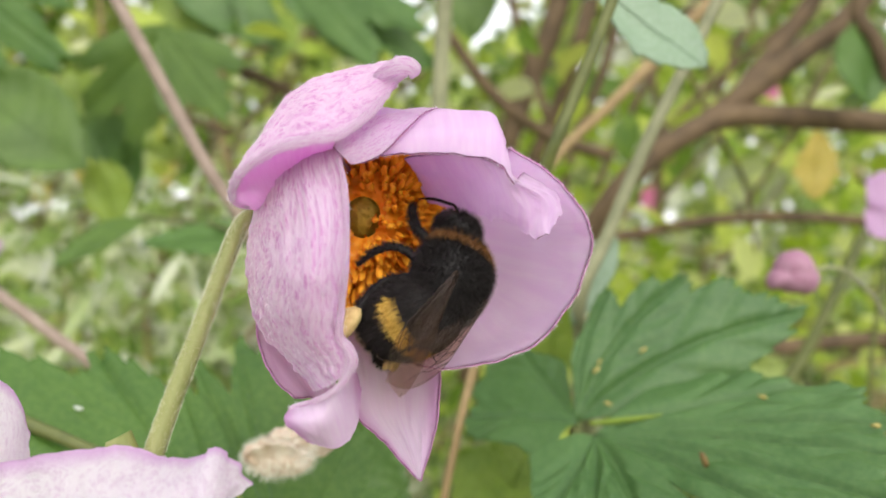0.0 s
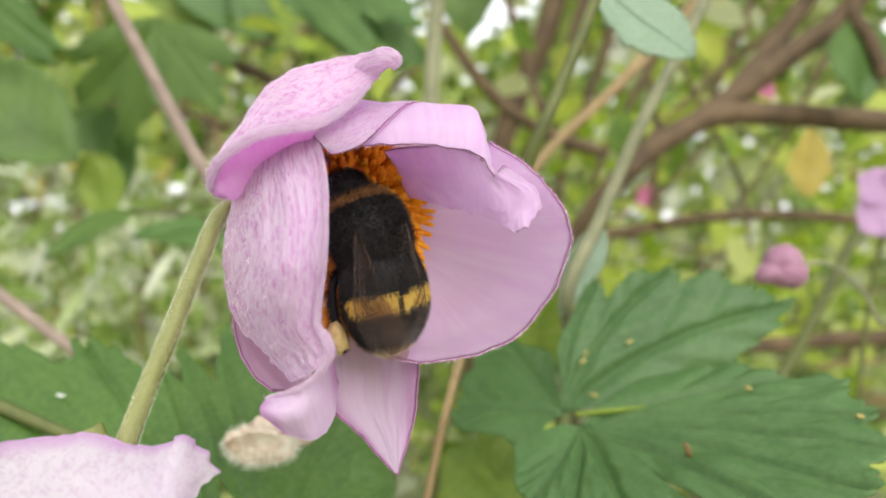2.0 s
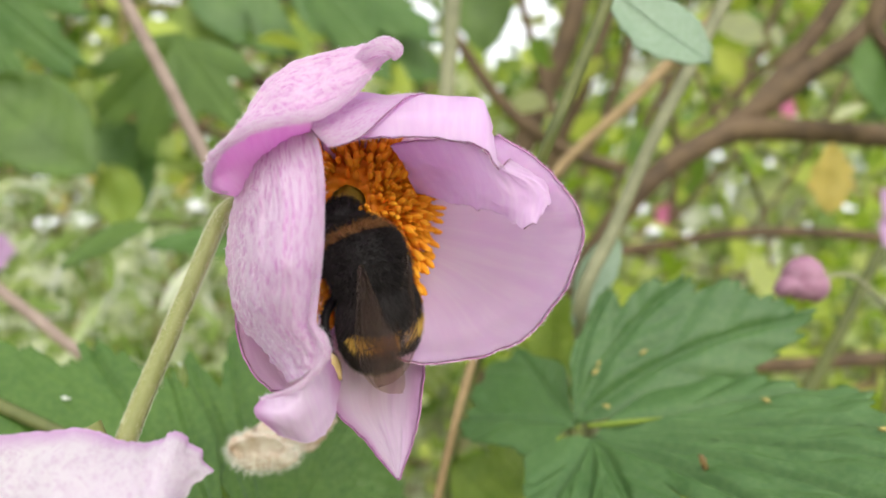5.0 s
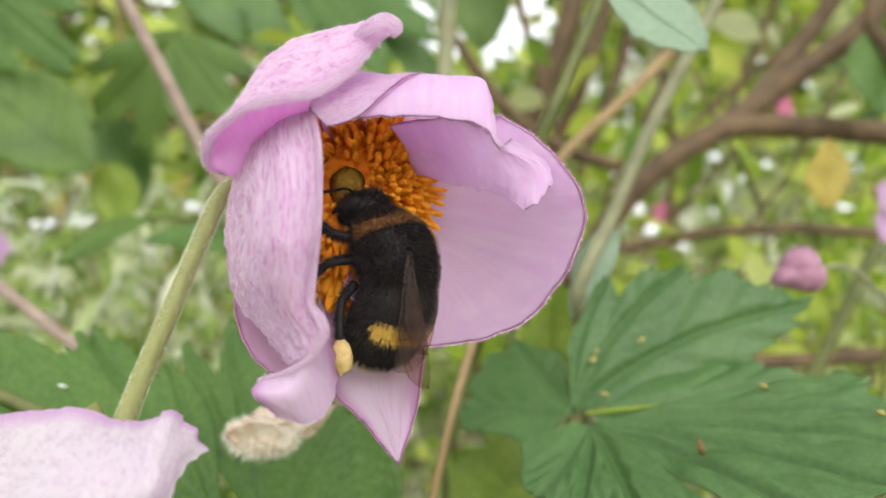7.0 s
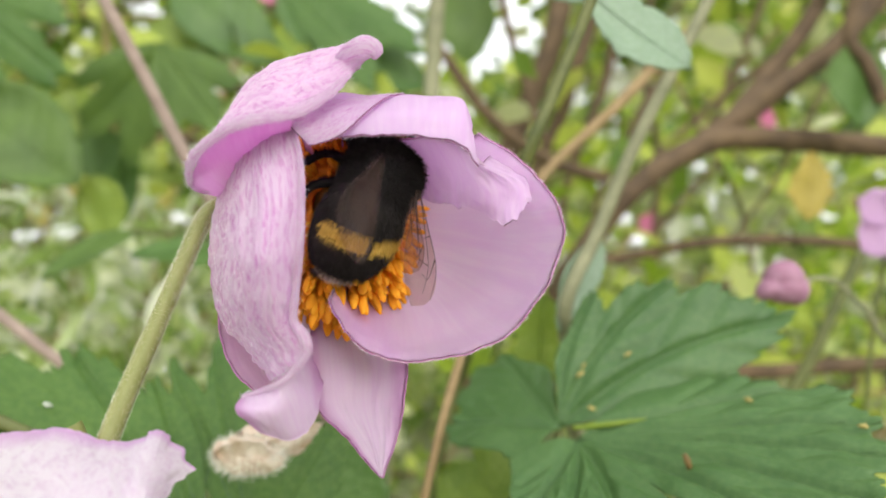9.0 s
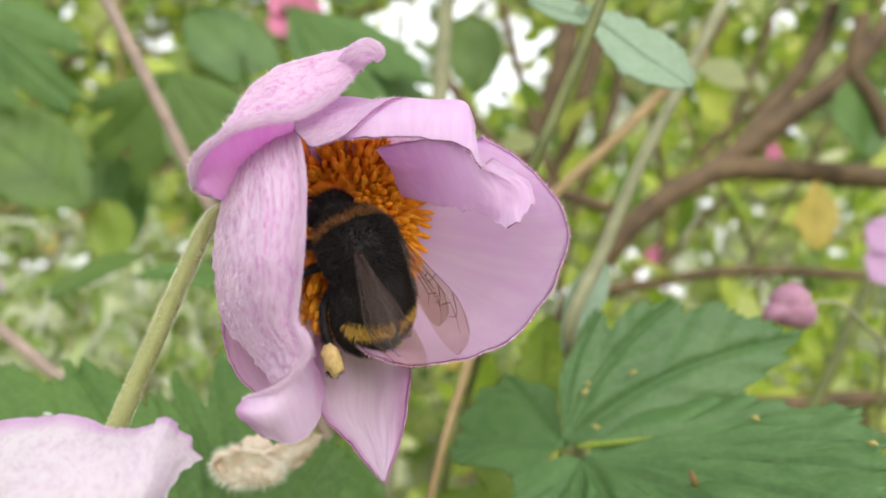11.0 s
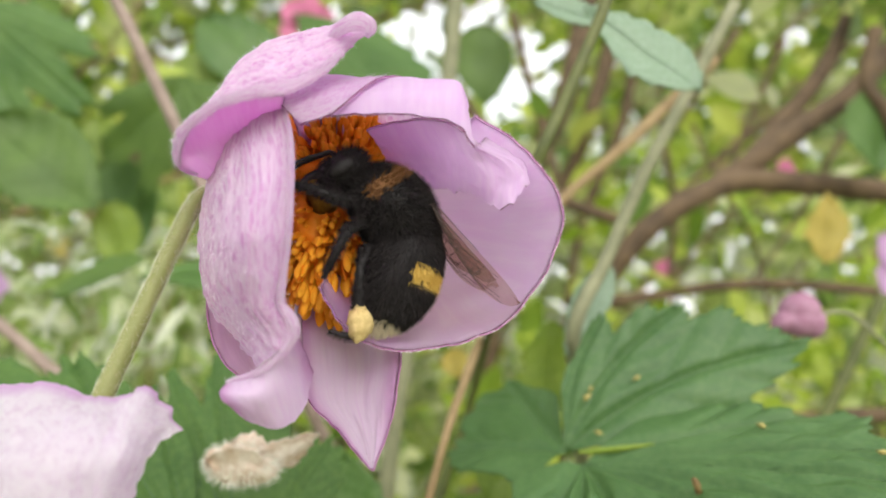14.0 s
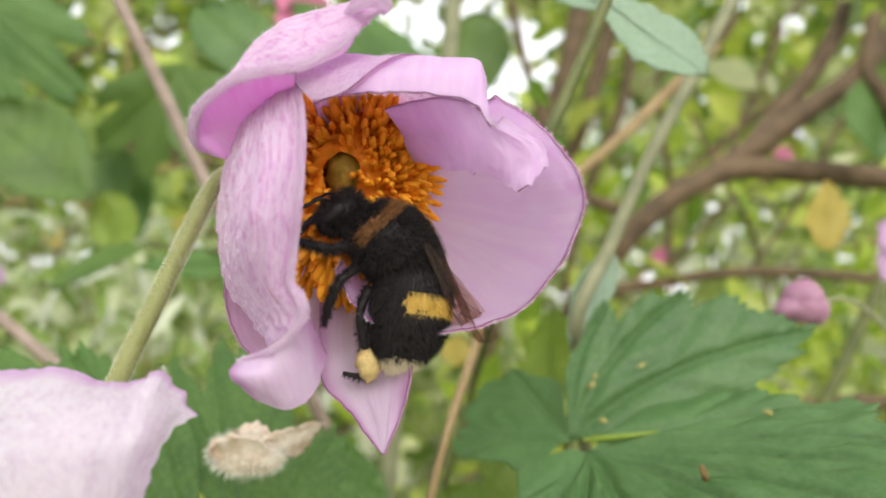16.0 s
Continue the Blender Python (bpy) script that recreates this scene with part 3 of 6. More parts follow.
    tagged(mesh_part("stem_down", np.array(hv) * MM, hf, M_STEM_DOWN, stem, "short pale down"), kind="stuff")
    # pistil and stamens
    centre = np.array((0.7, 10.0, 1.0))
    v, f = ball(centre + (0, -4.6, 0), (2.6, 3.4, 3.2), 18, 26, 0.10)
    mesh_part("pistil", np.array(v) * MM, f, M_PISTIL, flower, "green dome of pistils")
    v, f = [], []
    for i in range(20):  # an added bumpy orange ring below the anthers, so their gaps stay bright
        lay = i / 19
        for j in range(56):
            ang = 2 * math.pi * j / 56
            low = max(0.0, -math.sin(ang)) ** 2
            reach = (2.2 + 7.0 * lay) * (1 + 0.36 * low)
            p = Vector((math.cos(ang) * reach, -8.2 + 7.4 * lay**2 - 3.2 * low * lay, math.sin(ang) * reach))
            p.y += 1.1 * noise.noise(p * 0.9) + 0.5 * noise.noise(p * 2.4)
            v.append(centre + np.array(p))
    f = [(i * 56 + j, i * 56 + (j + 1) % 56, (i + 1) * 56 + (j + 1) % 56, (i + 1) * 56 + j) for i in range(19) for j in range(56)]
    mesh_part("stamen_gap_filler", np.array(v) * MM, f, M_FILAMENT, flower, "added orange filler that brightens the gaps between the stamens")
    protos = []
    for k in range(5):
        bend = (-0.5 + 0.25 * k)
        length = 1.0
        v, f = tube([(0, 0, 0), (0.3 * bend, 0.45, 0.1), (0.5 * bend, 1.0, 0)], [0.022, 0.019, 0.018], 6, 6)
        a, b = ball((0.5 * bend, 1.02, 0), (0.047, 0.118, 0.040), 6, 8, 0.3, k)
        o = len(v)
        me = bpy.data.meshes.new("stamen")
        me.from_pydata([tuple(p) for p in list(v) + list(a)], [], [tuple(q) for q in f] + [tuple(i + o for i in q) for q in b])
        me.materials.append(M_FILAMENT)
        me.materials.append(M_ANTHER)
        me.polygons.foreach_set("material_index", [0] * len(f) + [1] * len(b))
        me.polygons.foreach_set("use_smooth", [True] * len(me.polygons))
        protos.append(me)
    extra = [[], []]
    for k in range(1250):
        ang = k * 2.39996 + rng.normal(0, 0.1)
        lay = ((k + 0.5) / 1250) ** 0.62
        low = max(0.0, -math.sin(ang)) ** 2  # the lower side of the ring reaches further out
        reach = (3.2 + 7.6 * lay * rng.uniform(0.8, 1.05)) * (1 + 0.40 * low + 0.22 * max(0.0, math.sin(ang)) ** 2)
        depth = -8.5 + 7.5 * lay**2 - 3.5 * low * lay + rng.normal(0, 0.9)
        base = centre + np.array([math.cos(ang) * 2.6, -0.6, math.sin(ang) * 2.6])
        tip = centre + np.array([math.cos(ang) * reach, depth, math.sin(ang) * reach])
        d = Vector(tip - base)
        m = Matrix.LocRotScale(Vector(base * MM), d.to_track_quat("Y", "Z") @ Euler((0, k * 1.3, 0)).to_quaternion(), Vector((d.length * MM,) * 3))
        if k % 11 < 2:  # the rest is joined below
            ob = new("stamen", protos[k % 5])
            ob.parent = flower
            ob.matrix_basis = m
        else:
            o = len(extra[0])
            me = protos[k % 5]
            extra[0] += [m @ p.co for p in me.vertices]
            extra[1] += [(tuple(i + o for i in q.vertices), q.material_index) for q in me.polygons]
    tagged(mesh_part("stamen_mass", extra[0], [q for q, i in extra[1]], [M_FILAMENT, M_ANTHER], flower, "dense mass of orange stamens", [i for q, i in extra[1]]), kind="stuff")


def roll_down(ob, count, seed):
    """Short white hairs standing on a rolled edge."""
    rng = np.random.default_rng(seed)
    me = ob.data
    tri = []
    for k in rng.integers(0, len(me.vertices), count):
        at, d = me.vertices[k].co, me.vertices[k].normal + Vector(rng.normal(0, 0.35, 3))
        w = d.cross(Vector(rng.normal(size=3))).normalized() * 0.014 * MM
        tri += [at - w, at + w, at + d.normalized() * rng.uniform(0.25, 0.55) * MM]
    tagged(mesh_part("down", tri, np.arange(count * 3).reshape(-1, 3).tolist(), M_SILK, ob, "fine white silky down", None, None, False), kind="stuff")


def petal_down(ob, count, seed, length=0.55, side=0):
    """Fine white hairs on the silky side of a petal, or (side 2) along its edge."""
    rng = np.random.default_rng(seed)
    me = ob.data
    co = np.empty(len(me.vertices) * 3)
    me.vertices.foreach_get("co", co)
    co = co.reshape(-1, 3) / MM
    half = len(co) // 2
    quads = np.array([list(p.vertices) for p in me.polygons if p.material_index == side])
    A, B, C, D = (co[quads[:, i]] for i in range(4))
    away = np.cross(B - A, D - A) if side else co[quads[:, 0]] - co[quads[:, 0] + half]
    away /= np.linalg.norm(away, axis=1)[:, None] + 1e-12
    area = np.linalg.norm(np.cross(B - A, D - A), axis=1)
    pick = rng.choice(len(quads), count, p=area / area.sum())
    u, w = rng.random((count, 1)), rng.random((count, 1))
    root = (A[pick] * (1 - u) + B[pick] * u) * (1 - w) + (D[pick] * (1 - u) + C[pick] * u) * w
    lie = (D - A)[pick]
    lie /= np.linalg.norm(lie, axis=1)[:, None] + 1e-12
    d = away[pick] * rng.uniform(0.2, 0.8, (count, 1)) + lie * 0.8 + rng.normal(0, 0.35, (count, 3))
    d /= np.linalg.norm(d, axis=1)[:, None]
    s = np.cross(d, rng.normal(size=(count, 3)))
    s /= np.linalg.norm(s, axis=1)[:, None]
    ln = length * rng.uniform(0.5, 1.3, (count, 1))
    tri = np.stack([root - s * 0.014, root + s * 0.014, root + d * ln], 1).reshape(-1, 3)
    hair = mesh_part("down", tri * MM, np.arange(count * 3).reshape(-1, 3).tolist(), M_SILK, ob, "", None, None, False)
    tagged(hair, "fine white silky down", kind="stuff")


build_flower()

# ---- the second, nearer bloom at the lower left ----
bloom = thing("anemone_flower", (-0.030, 0.066, 0.880), "pale pink anemone seen from its silky back", "flower")


def build_bloom():
    wide = sheet("petal", [
        [(-22.8, 3.0, 1.2), (-16.8, 1.0, 3.1), (-10.7, 0.0, 4.2), (-5.8, 0.0, 4.7), (-1.9, 0.0, 3.6), (1.5, -1.0, 3.6), (4.0, -1.0, 4.7), (5.6, 0.0, 3.2), (7.3, 0.0, 0.5)],
        [(-19.0, -2.0, -2.2), (-13.3, -4.0, -0.5), (-7.0, -6.0, 0.9), (-2.5, -7.0, 1.7), (1.0, -7.0, 1.9), (3.0, -6.0, 2.2), (4.8, -5.0, 2.9), (5.7, -3.0, 1.9), (6.5, -1.0, 0.2)],
        [(-17.5, -4.0, -6.7), (-11.2, -7.0, -4.9), (-5.6, -9.0, -3.1), (-1.3, -10.0, -2.0), (2.0, -10.0, -1.5), (3.8, -9.0, -1.2), (5.2, -8.0, -1.1), (5.3, -5.0, -1.3), (5.5, -2.0, -1.0)],
        [(-18.5, -2.0, -17.6), (-12.1, -5.0, -15.8), (-6.2, -8.0, -13.6), (-2.3, -9.0, -12.5), (1.0, -9.0, -11.6), (2.9, -8.0, -10.7), (3.2, -7.0, -10.3), (3.3, -5.0, -8.8), (3.4, -2.0, -7.0)],
    ], bloom, M_PALE, M_IN, M_RIM_PALE, "pale silky petal seen from outside", 84, 56, 0.3, 0.6, 41.0, pleat=0.7, pleats=11.0)
    sheet("petal", [
        [(-27.9, 8.0, 10.9), (-23.5, 7.0, 10.7), (-20.3, 7.0, 8.6), (-19.6, 8.0, 3.8)],
        [(-25.5, 5.0, 3.9), (-21.8, 4.0, 4.1), (-19.6, 5.0, 3.0), (-19.2, 7.0, 0.4)],
        [(-26.5, 4.0, -6.6), (-23.4, 3.0, -6.2), (-21.8, 4.0, -5.5), (-22.5, 7.0, -4.7)],
    ], bloom, M_PALE, M_IN, M_RIM_PALE, "pale pink petal standing up behind", 30, 30, 0.3, 0.4, 43.0)
    petal_down(wide, 2000, 54, 0.45)
    v, f = tube([(-18.9, 4.0, -21.1), (-21.1, 8.0, -29.6), (-21.9, 12.0, -48.4), (-38, 14, -120), (-40, 16, -400), (-42, 18, -640), (-44, 20, -880)], [1.6, 1.2, 1.2, 1.3, 1.4, 1.5, 1.6], 50, 10)
    mesh_part("stem", np.array(v) * MM, f, M_STEM, bloom)


build_bloom()


# ---- leaves ----
def lobe(base, tip, half, up, sag=0.0, teeth=9, jag=0.16, veins=7, n=64, m=9, widest=0.45, depth=0.05, seed=0):
    """One toothed leaf lobe with raised pleats between its side veins."""
    base, tip, up = Vector(base), Vector(tip), Vector(up).normalized()
    along = tip - base
    length = along.length
    side = along.cross(up).normalized()
    up = side.cross(along).normalized()
    v, f = [], []
    for i in range(n + 1):
        s = i / n
        w = half * (math.sin(math.pi * s ** (math.log(0.5) / math.log(widest))) ** 0.75 + 0.10 * (1 - s))
        for j in range(-m, m + 1):
            r = j / m
            k = (s * teeth + 0.35 * abs(r)) % 1.0
            k2 = (s * teeth * 3.0) % 1.0
            tooth = 1 + (jag * (k - 0.5) + jag * 0.35 * (k2 - 0.5)) * abs(r) ** 5
            wob = 0.1 * noise.noise(Vector((s * 3 + seed, r, seed)))
            x = w * r * (tooth + wob)
            fold = abs(((s + 0.28 * abs(r)) * veins) % 1.0 - 0.5) * 2
            h = depth * half * (0.5 - fold) * min(1, abs(r) * 2.5) - sag * length * s * s + 0.10 * half * abs(r) ** 1.6
            h += 0.12 * half * noise.noise(Vector((s * 2.5, r * 1.2, seed + 3.0)))
            fwd = s * length + 0.10 * half * abs(r) * (1 - s)
            v.append(base + along.normalized() * fwd + side * x + up * h)
    c = 2 * m + 1
    for i in range(n):
        for j in range(2 * m):
            f.append((i * c + j, i * c + j + 1, (i + 1) * c + j + 1, (i + 1) * c + j))
    return v, f


def fan_leaflet(centre, tips, up, spread=16.0, sag=0.1, teeth=26, jag=0.06, notch=0.34, relief=0.0011, seed=0.0, nt=280, nr=34, ribs=None, notches=None, bow=0.0, side_veins=5):
    """A fan-shaped leaflet: lobes round a centre, a toothed margin, sunken veins. Returns verts, faces and vein lines."""
    c, up = Vector(centre), Vector(up).normalized()
    e1 = (Vector(tips[0]) - c)
    e1 = (e1 - up * e1.dot(up)).normalized()
    e2 = up.cross(e1)
    flat = [Vector(((Vector(p) - c).dot(e1), (Vector(p) - c).dot(e2))) for p in tips]
    rise = [(Vector(p) - c).dot(up) / f.length for p, f in zip(tips, flat)]
    ang, lens = [], []
    for f in flat:
        a = math.atan2(f.y, f.x)
        if ang:
            while a - ang[-1] > math.pi:
                a -= 2 * math.pi
            while a - ang[-1] < -math.pi:
                a += 2 * math.pi
        ang.append(a)
        lens.append(f.length)
    order = np.argsort(ang)
    ang, lens, rise = np.array(ang)[order], np.array(lens)[order], np.array(rise)[order]
    ribs = np.array(ribs or [1] * len(ang))[order]
    lo, hi = ang[0] - radians(spread), ang[-1] + radians(spread)
    th = np.linspace(lo, hi, nt)
    gaps = np.diff(ang) / 2 if len(ang) > 1 else np.array([radians(spread)])
    rad = np.zeros(nt)
    if notches:  # round lobes that meet in sharp clefts
        turned = list(notches)[::-1] if order[0] > order[-1] else list(notches)
        for k, a in enumerate(th):
            i = int(np.clip(np.searchsorted(ang, a) - 1, 0, len(ang) - 2))
            q = np.clip((a - ang[i]) / (ang[i + 1] - ang[i]), 0, 1)
            near, d = (lens[i], 2 * q) if q < 0.5 else (lens[i + 1], 2 - 2 * q)
            rad[k] = near + (turned[i] * (lens[i] + lens[i + 1]) / 2 - near) * d**1.7
    for i, (a, ln) in enumerate(zip(ang, lens)):
        left = gaps[i - 1] if i > 0 else radians(spread)
        right = gaps[i] if i < len(gaps) else radians(spread)
        d = np.where(th < a, (a - th) / left, (th - a) / right)
        if not notches:
            rad = np.maximum(rad, ln * np.clip(1 - notch * d**1.6, 0, 1) * (d < 1.6))
    edge = np.minimum(th - lo, hi - th) / radians(spread)
    rad *= np.clip(0.45 + 0.55 * edge, 0, 1) ** 0.5
    span = hi - lo
    for i in range(nt):
        u = (th[i] - lo) / span * teeth + 0.4 * noise.noise(Vector((th[i] * 4, seed, 0)))
        if notches:  # uneven rounded teeth
            rad[i] *= 1 + jag * (abs(math.sin(math.pi * u)) ** 0.6 - 0.7) * (0.7 + 0.6 * noise.noise(Vector((u * 0.7, seed, 4))))
        else:
            rad[i] *= 1 + jag * (abs((u % 1.0) - 0.5) * 2 - 0.5) + jag * 0.4 * (abs(((u * 2.7) % 1.0) - 0.5) * 2 - 0.5)
    rr = np.linspace(0.02, 1, nr)
    X, Y = np.outer(np.cos(th), rr) * rad[:, None], np.outer(np.sin(th), rr) * rad[:, None]
    tilt = np.interp(th, ang, rise)
    Z = np.outer(tilt * rad, rr) - sag * np.outer(rad, rr**2.4) * 0.5
    lines = []
    dip = np.zeros_like(X)
    for a, ln, has in zip(ang, lens, ribs):
        if not has:
            continue
        d = np.array([math.cos(a), math.sin(a)])
        e = np.array([-d[1], d[0]]) * bow * ln
        run = lambda q: d * ln * 0.96 * q + e * 4 * q * (1 - q)
        lines.append(([run(q) for q in np.linspace(0, 1, 9)], 1.0))
        for k in range(1, side_veins + 1):
            s0 = 0.16 + 0.70 / side_veins * k
            for sgn in (1, -1):
                q = a + sgn * radians(38)
                p0, w = run(s0 + 0.03 * sgn), np.array([math.cos(q), math.sin(q)])
                ln2 = ln * 0.36 * (1 - 0.5 * abs(s0 - 0.45))
                lines.append(([p0 + (w * f2 + d * 0.22 * f2 * f2) * ln2 for f2 in np.linspace(0, 1, 5)], 0.42))
    for pts, w in lines:
        near = np.full(X.shape, 1.0)
        for m, (p0, p1) in enumerate(zip(pts, pts[1:])):
            dd = p1 - p0
            t = np.clip(((X - p0[0]) * dd[0] + (Y - p0[1]) * dd[1]) / (dd @ dd), 0, 1)
            near = np.minimum(near, np.hypot(X - p0[0] - t * dd[0], Y - p0[1] - t * dd[1]) * (1 + 0.5 * (m + t) / len(pts)))
        dip = np.maximum(dip, w * np.exp(-((near / 0.0017) ** 2)))
    Z -= relief * dip
    for i in range(nt):
        for j in range(nr):
            Z[i, j] += 0.0011 * noise.noise(Vector((X[i, j] * 70, Y[i, j] * 70, seed))) * rr[j]
    verts = [c + e1 * X[i, j] + e2 * Y[i, j] + up * Z[i, j] for i in range(nt) for j in range(nr)]
    faces = [(i * nr + j, (i + 1) * nr + j, (i + 1) * nr + j + 1, i * nr + j + 1) for i in range(nt - 1) for j in range(nr - 1)]

    def height(p):
        t = math.atan2(p[1], p[0])
        while t < lo - 0.05:
            t += 2 * math.pi
        while t > hi + 0.05:
            t -= 2 * math.pi
        i = int(np.clip(round((t - lo) / span * (nt - 1)), 0, nt - 1))
        r = math.hypot(p[0], p[1]) / rad[i]
        j = int(np.clip(round((r - 0.02) / 0.98 * (nr - 1)), 0, nr - 1))
        return Z[i, j], r

    veins = []
    for line, w in lines:
        pts = []
        for p in line:
            z, r = height(p)
            if r < 0.97:
                pts.append(c + e1 * p[0] + e2 * p[1] + up * (z + 0.00003))
        if len(pts) > 2:
            veins.append((pts, w))
    return verts, faces, veins


def fan_leaf(name, leaflets, centre, up, mat, vein_mat, label, stalk=None):
    leaf = thing(name, centre, label, "leaf")
    c = Vector(centre)
    for k, (mid, tips, lift, kw) in enumerate(leaflets):
        o = Vector(up).normalized() * lift - c
        kw = dict(kw)
        own = kw.pop("up", up)
        v, f, veins = fan_leaflet(mid, tips, own, seed=k * 3.7, **kw)
        ob = mesh_part("leaflet", [p + o for p in v], f, mat, leaf)
        ob.modifiers.new("thickness", "SOLIDIFY").thickness = 0.0003
        for pts, w in veins:
            tv, tf = tube([p + o for p in pts], [0.00042 * w, 0.00030 * w, 0.00012 * w], 14, 5)
            mesh_part("vein", tv, tf, vein_mat, ob)
    if stalk:
        v, f = tube([Vector(p) - c for p in stalk], [0.0010, 0.0012, 0.0014], 16, 8)
        mesh_part("stalk", v, f, M_STALK_GREEN, leaf)
    return leaf


right_leaf = fan_leaf("anemone_leaf", [
    ((0.0263, 0.1395, 0.8666), [(0.0284, 0.1462, 0.8839), (0.0358, 0.1493, 0.8942), (0.0460, 0.1487, 0.8960), (0.0527, 0.1482, 0.8969), (0.0624, 0.1465, 0.8957), (0.0723, 0.1434, 0.8911), (0.0774, 0.1420, 0.8895), (0.0740, 0.1406, 0.8849), (0.0687, 0.1398, 0.8812), (0.0637, 0.1392, 0.8781)], 0.0,
     dict(spread=7, sag=0.03, teeth=34, jag=0.06, notches=(1.02, 0.80, 0.95, 0.89, 0.955, 0.985, 0.93, 0.94, 0.95), ribs=(0, 1, 0, 1, 0, 0, 1, 0, 0, 0), up=(-0.1200, -0.9200, 0.3700), relief=0.0013, bow=0.07, side_veins=3, nt=420)),
    ((0.0258, 0.1379, 0.8670), [(0.0246, 0.1674, 0.8764), (0.0181, 0.1792, 0.8771), (0.0108, 0.1795, 0.8733), (0.0072, 0.1702, 0.8683), (0.0041, 0.1600, 0.8631), (0.0146, 0.1390, 0.8614), (0.0168, 0.1337, 0.8608)], 0.0006,
     dict(spread=9, sag=0.08, teeth=19, jag=0.06, notches=(0.93, 0.92, 0.93, 0.92, 0.97, 0.96), ribs=(0, 1, 0, 0, 1, 0, 0), side_veins=3)),
    ((0.0286, 0.1339, 0.8663), [(0.0486, 0.1391, 0.8742), (0.0558, 0.1391, 0.8765), (0.0625, 0.1331, 0.8770), (0.0665, 0.1280, 0.8767), (0.0727, 0.1250, 0.8779), (0.0751, 0.1205, 0.8774), (0.0741, 0.1103, 0.8741), (0.0723, 0.1016, 0.8711), (0.0644, 0.0950, 0.8666), (0.0533, 0.0922, 0.8623), (0.0455, 0.0982, 0.8615),
      (0.0409, 0.0993, 0.8604), (0.0301, 0.1030, 0.8579), (0.0208, 0.1074, 0.8562), (0.0163, 0.1164, 0.8574), (0.0152, 0.1310, 0.8613)], 0.0006,
     dict(spread=9, sag=0.0, teeth=62, jag=0.035, notches=(1.0, 0.975, 0.97, 0.965, 0.97, 0.95, 0.93, 0.94, 0.95, 0.97, 0.52, 0.89, 0.91, 0.93, 0.95), ribs=(0, 0, 0, 0, 1, 0, 1, 1, 1, 1, 0, 0, 1, 1, 1, 0), up=(-0.2943, -0.2629, 0.9188), relief=0.0018, bow=0.03, side_veins=3, nt=640)),
], (0.0260, 0.1377, 0.8670), (-0.4451, -0.2897, 0.8473), M_LEAF, M_VEIN, "broad toothed green anemone leaf with yellow specks", stalk=[(0.0262, 0.1388, 0.8652), (0.0244, 0.1500, 0.8517), (0.0154, 0.1600, 0.8259)])
ORIGIN = Vector((0.0260, 0.1377, 0.8670))
v, f = tube([Vector(p) - ORIGIN + Vector((0, -0.0002, 0.0003)) for p in ((0.0283, 0.1363, 0.8669), (0.0324, 0.1345, 0.8677), (0.0369, 0.1327, 0.8687), (0.0415, 0.1314, 0.8697))], [0.0004, 0.0006, 0.0005, 0.0002], 20, 8)
mesh_part("midrib", v, f, M_LEAF_LIME, right_leaf, "thick pale yellow-green midrib")
left_leaf = fan_leaf("anemone_leaf", [
    ((-0.0292, 0.1123, 0.8526), [(-0.0096, 0.1227, 0.8584), (-0.0193, 0.1336, 0.8697), (-0.0460, 0.1447, 0.8839), (-0.0529, 0.1406, 0.8815)], 0.0, dict(spread=12, sag=0.05, teeth=20, jag=0.10, notch=0.30)),
    ((-0.0353, 0.1108, 0.8524), [(-0.0545, 0.1358, 0.8776), (-0.0727, 0.1384, 0.8829), (-0.1033, 0.1321, 0.8826), (-0.0937, 0.1149, 0.8658)], 0.0012, dict(spread=10, sag=0.02, teeth=22, jag=0.07, notch=0.18)),
], (-0.0309, 0.1117, 0.8524), (0.1259, -0.6554, 0.7447), M_LEAF_DARK, M_VEIN, "broad toothed green anemone leaf in shade")


def simple_leaf(name, base, tip, half, up, mat, label, sag=0.05, teeth=9, jag=0.10, stalk=None, widest=0.42, category="leaf", group="", vein_mat=None, rib=1.0, depth=0.06):
    leaf = thing(name, base, label, category, group)
    b = Vector(base)
    v, f = lobe((0, 0, 0), Vector(tip) - b, half, up, sag, teeth, jag, 7, 40, 6, widest, depth, base[0] * 90)
    ob = mesh_part("blade", v, f, mat, leaf)
    ob.modifiers.new("thickness", "SOLIDIFY").thickness = 0.0004
    vein, vf = tube([p + Vector(up).normalized() * 0.0003 for p in v[6::13][::8]], [0.0005 * rib, 0.0003 * rib, 0.0002 * rib], 14, 6)
    mesh_part("vein", vein, vf, vein_mat or mat, leaf)
    if stalk:
        v, f = tube([Vector(p) - b for p in stalk], [0.0009, 0.0011, 0.0012], 14, 8)
        mesh_part("stalk", v, f, M_STALK_GREEN, leaf)
    return leaf


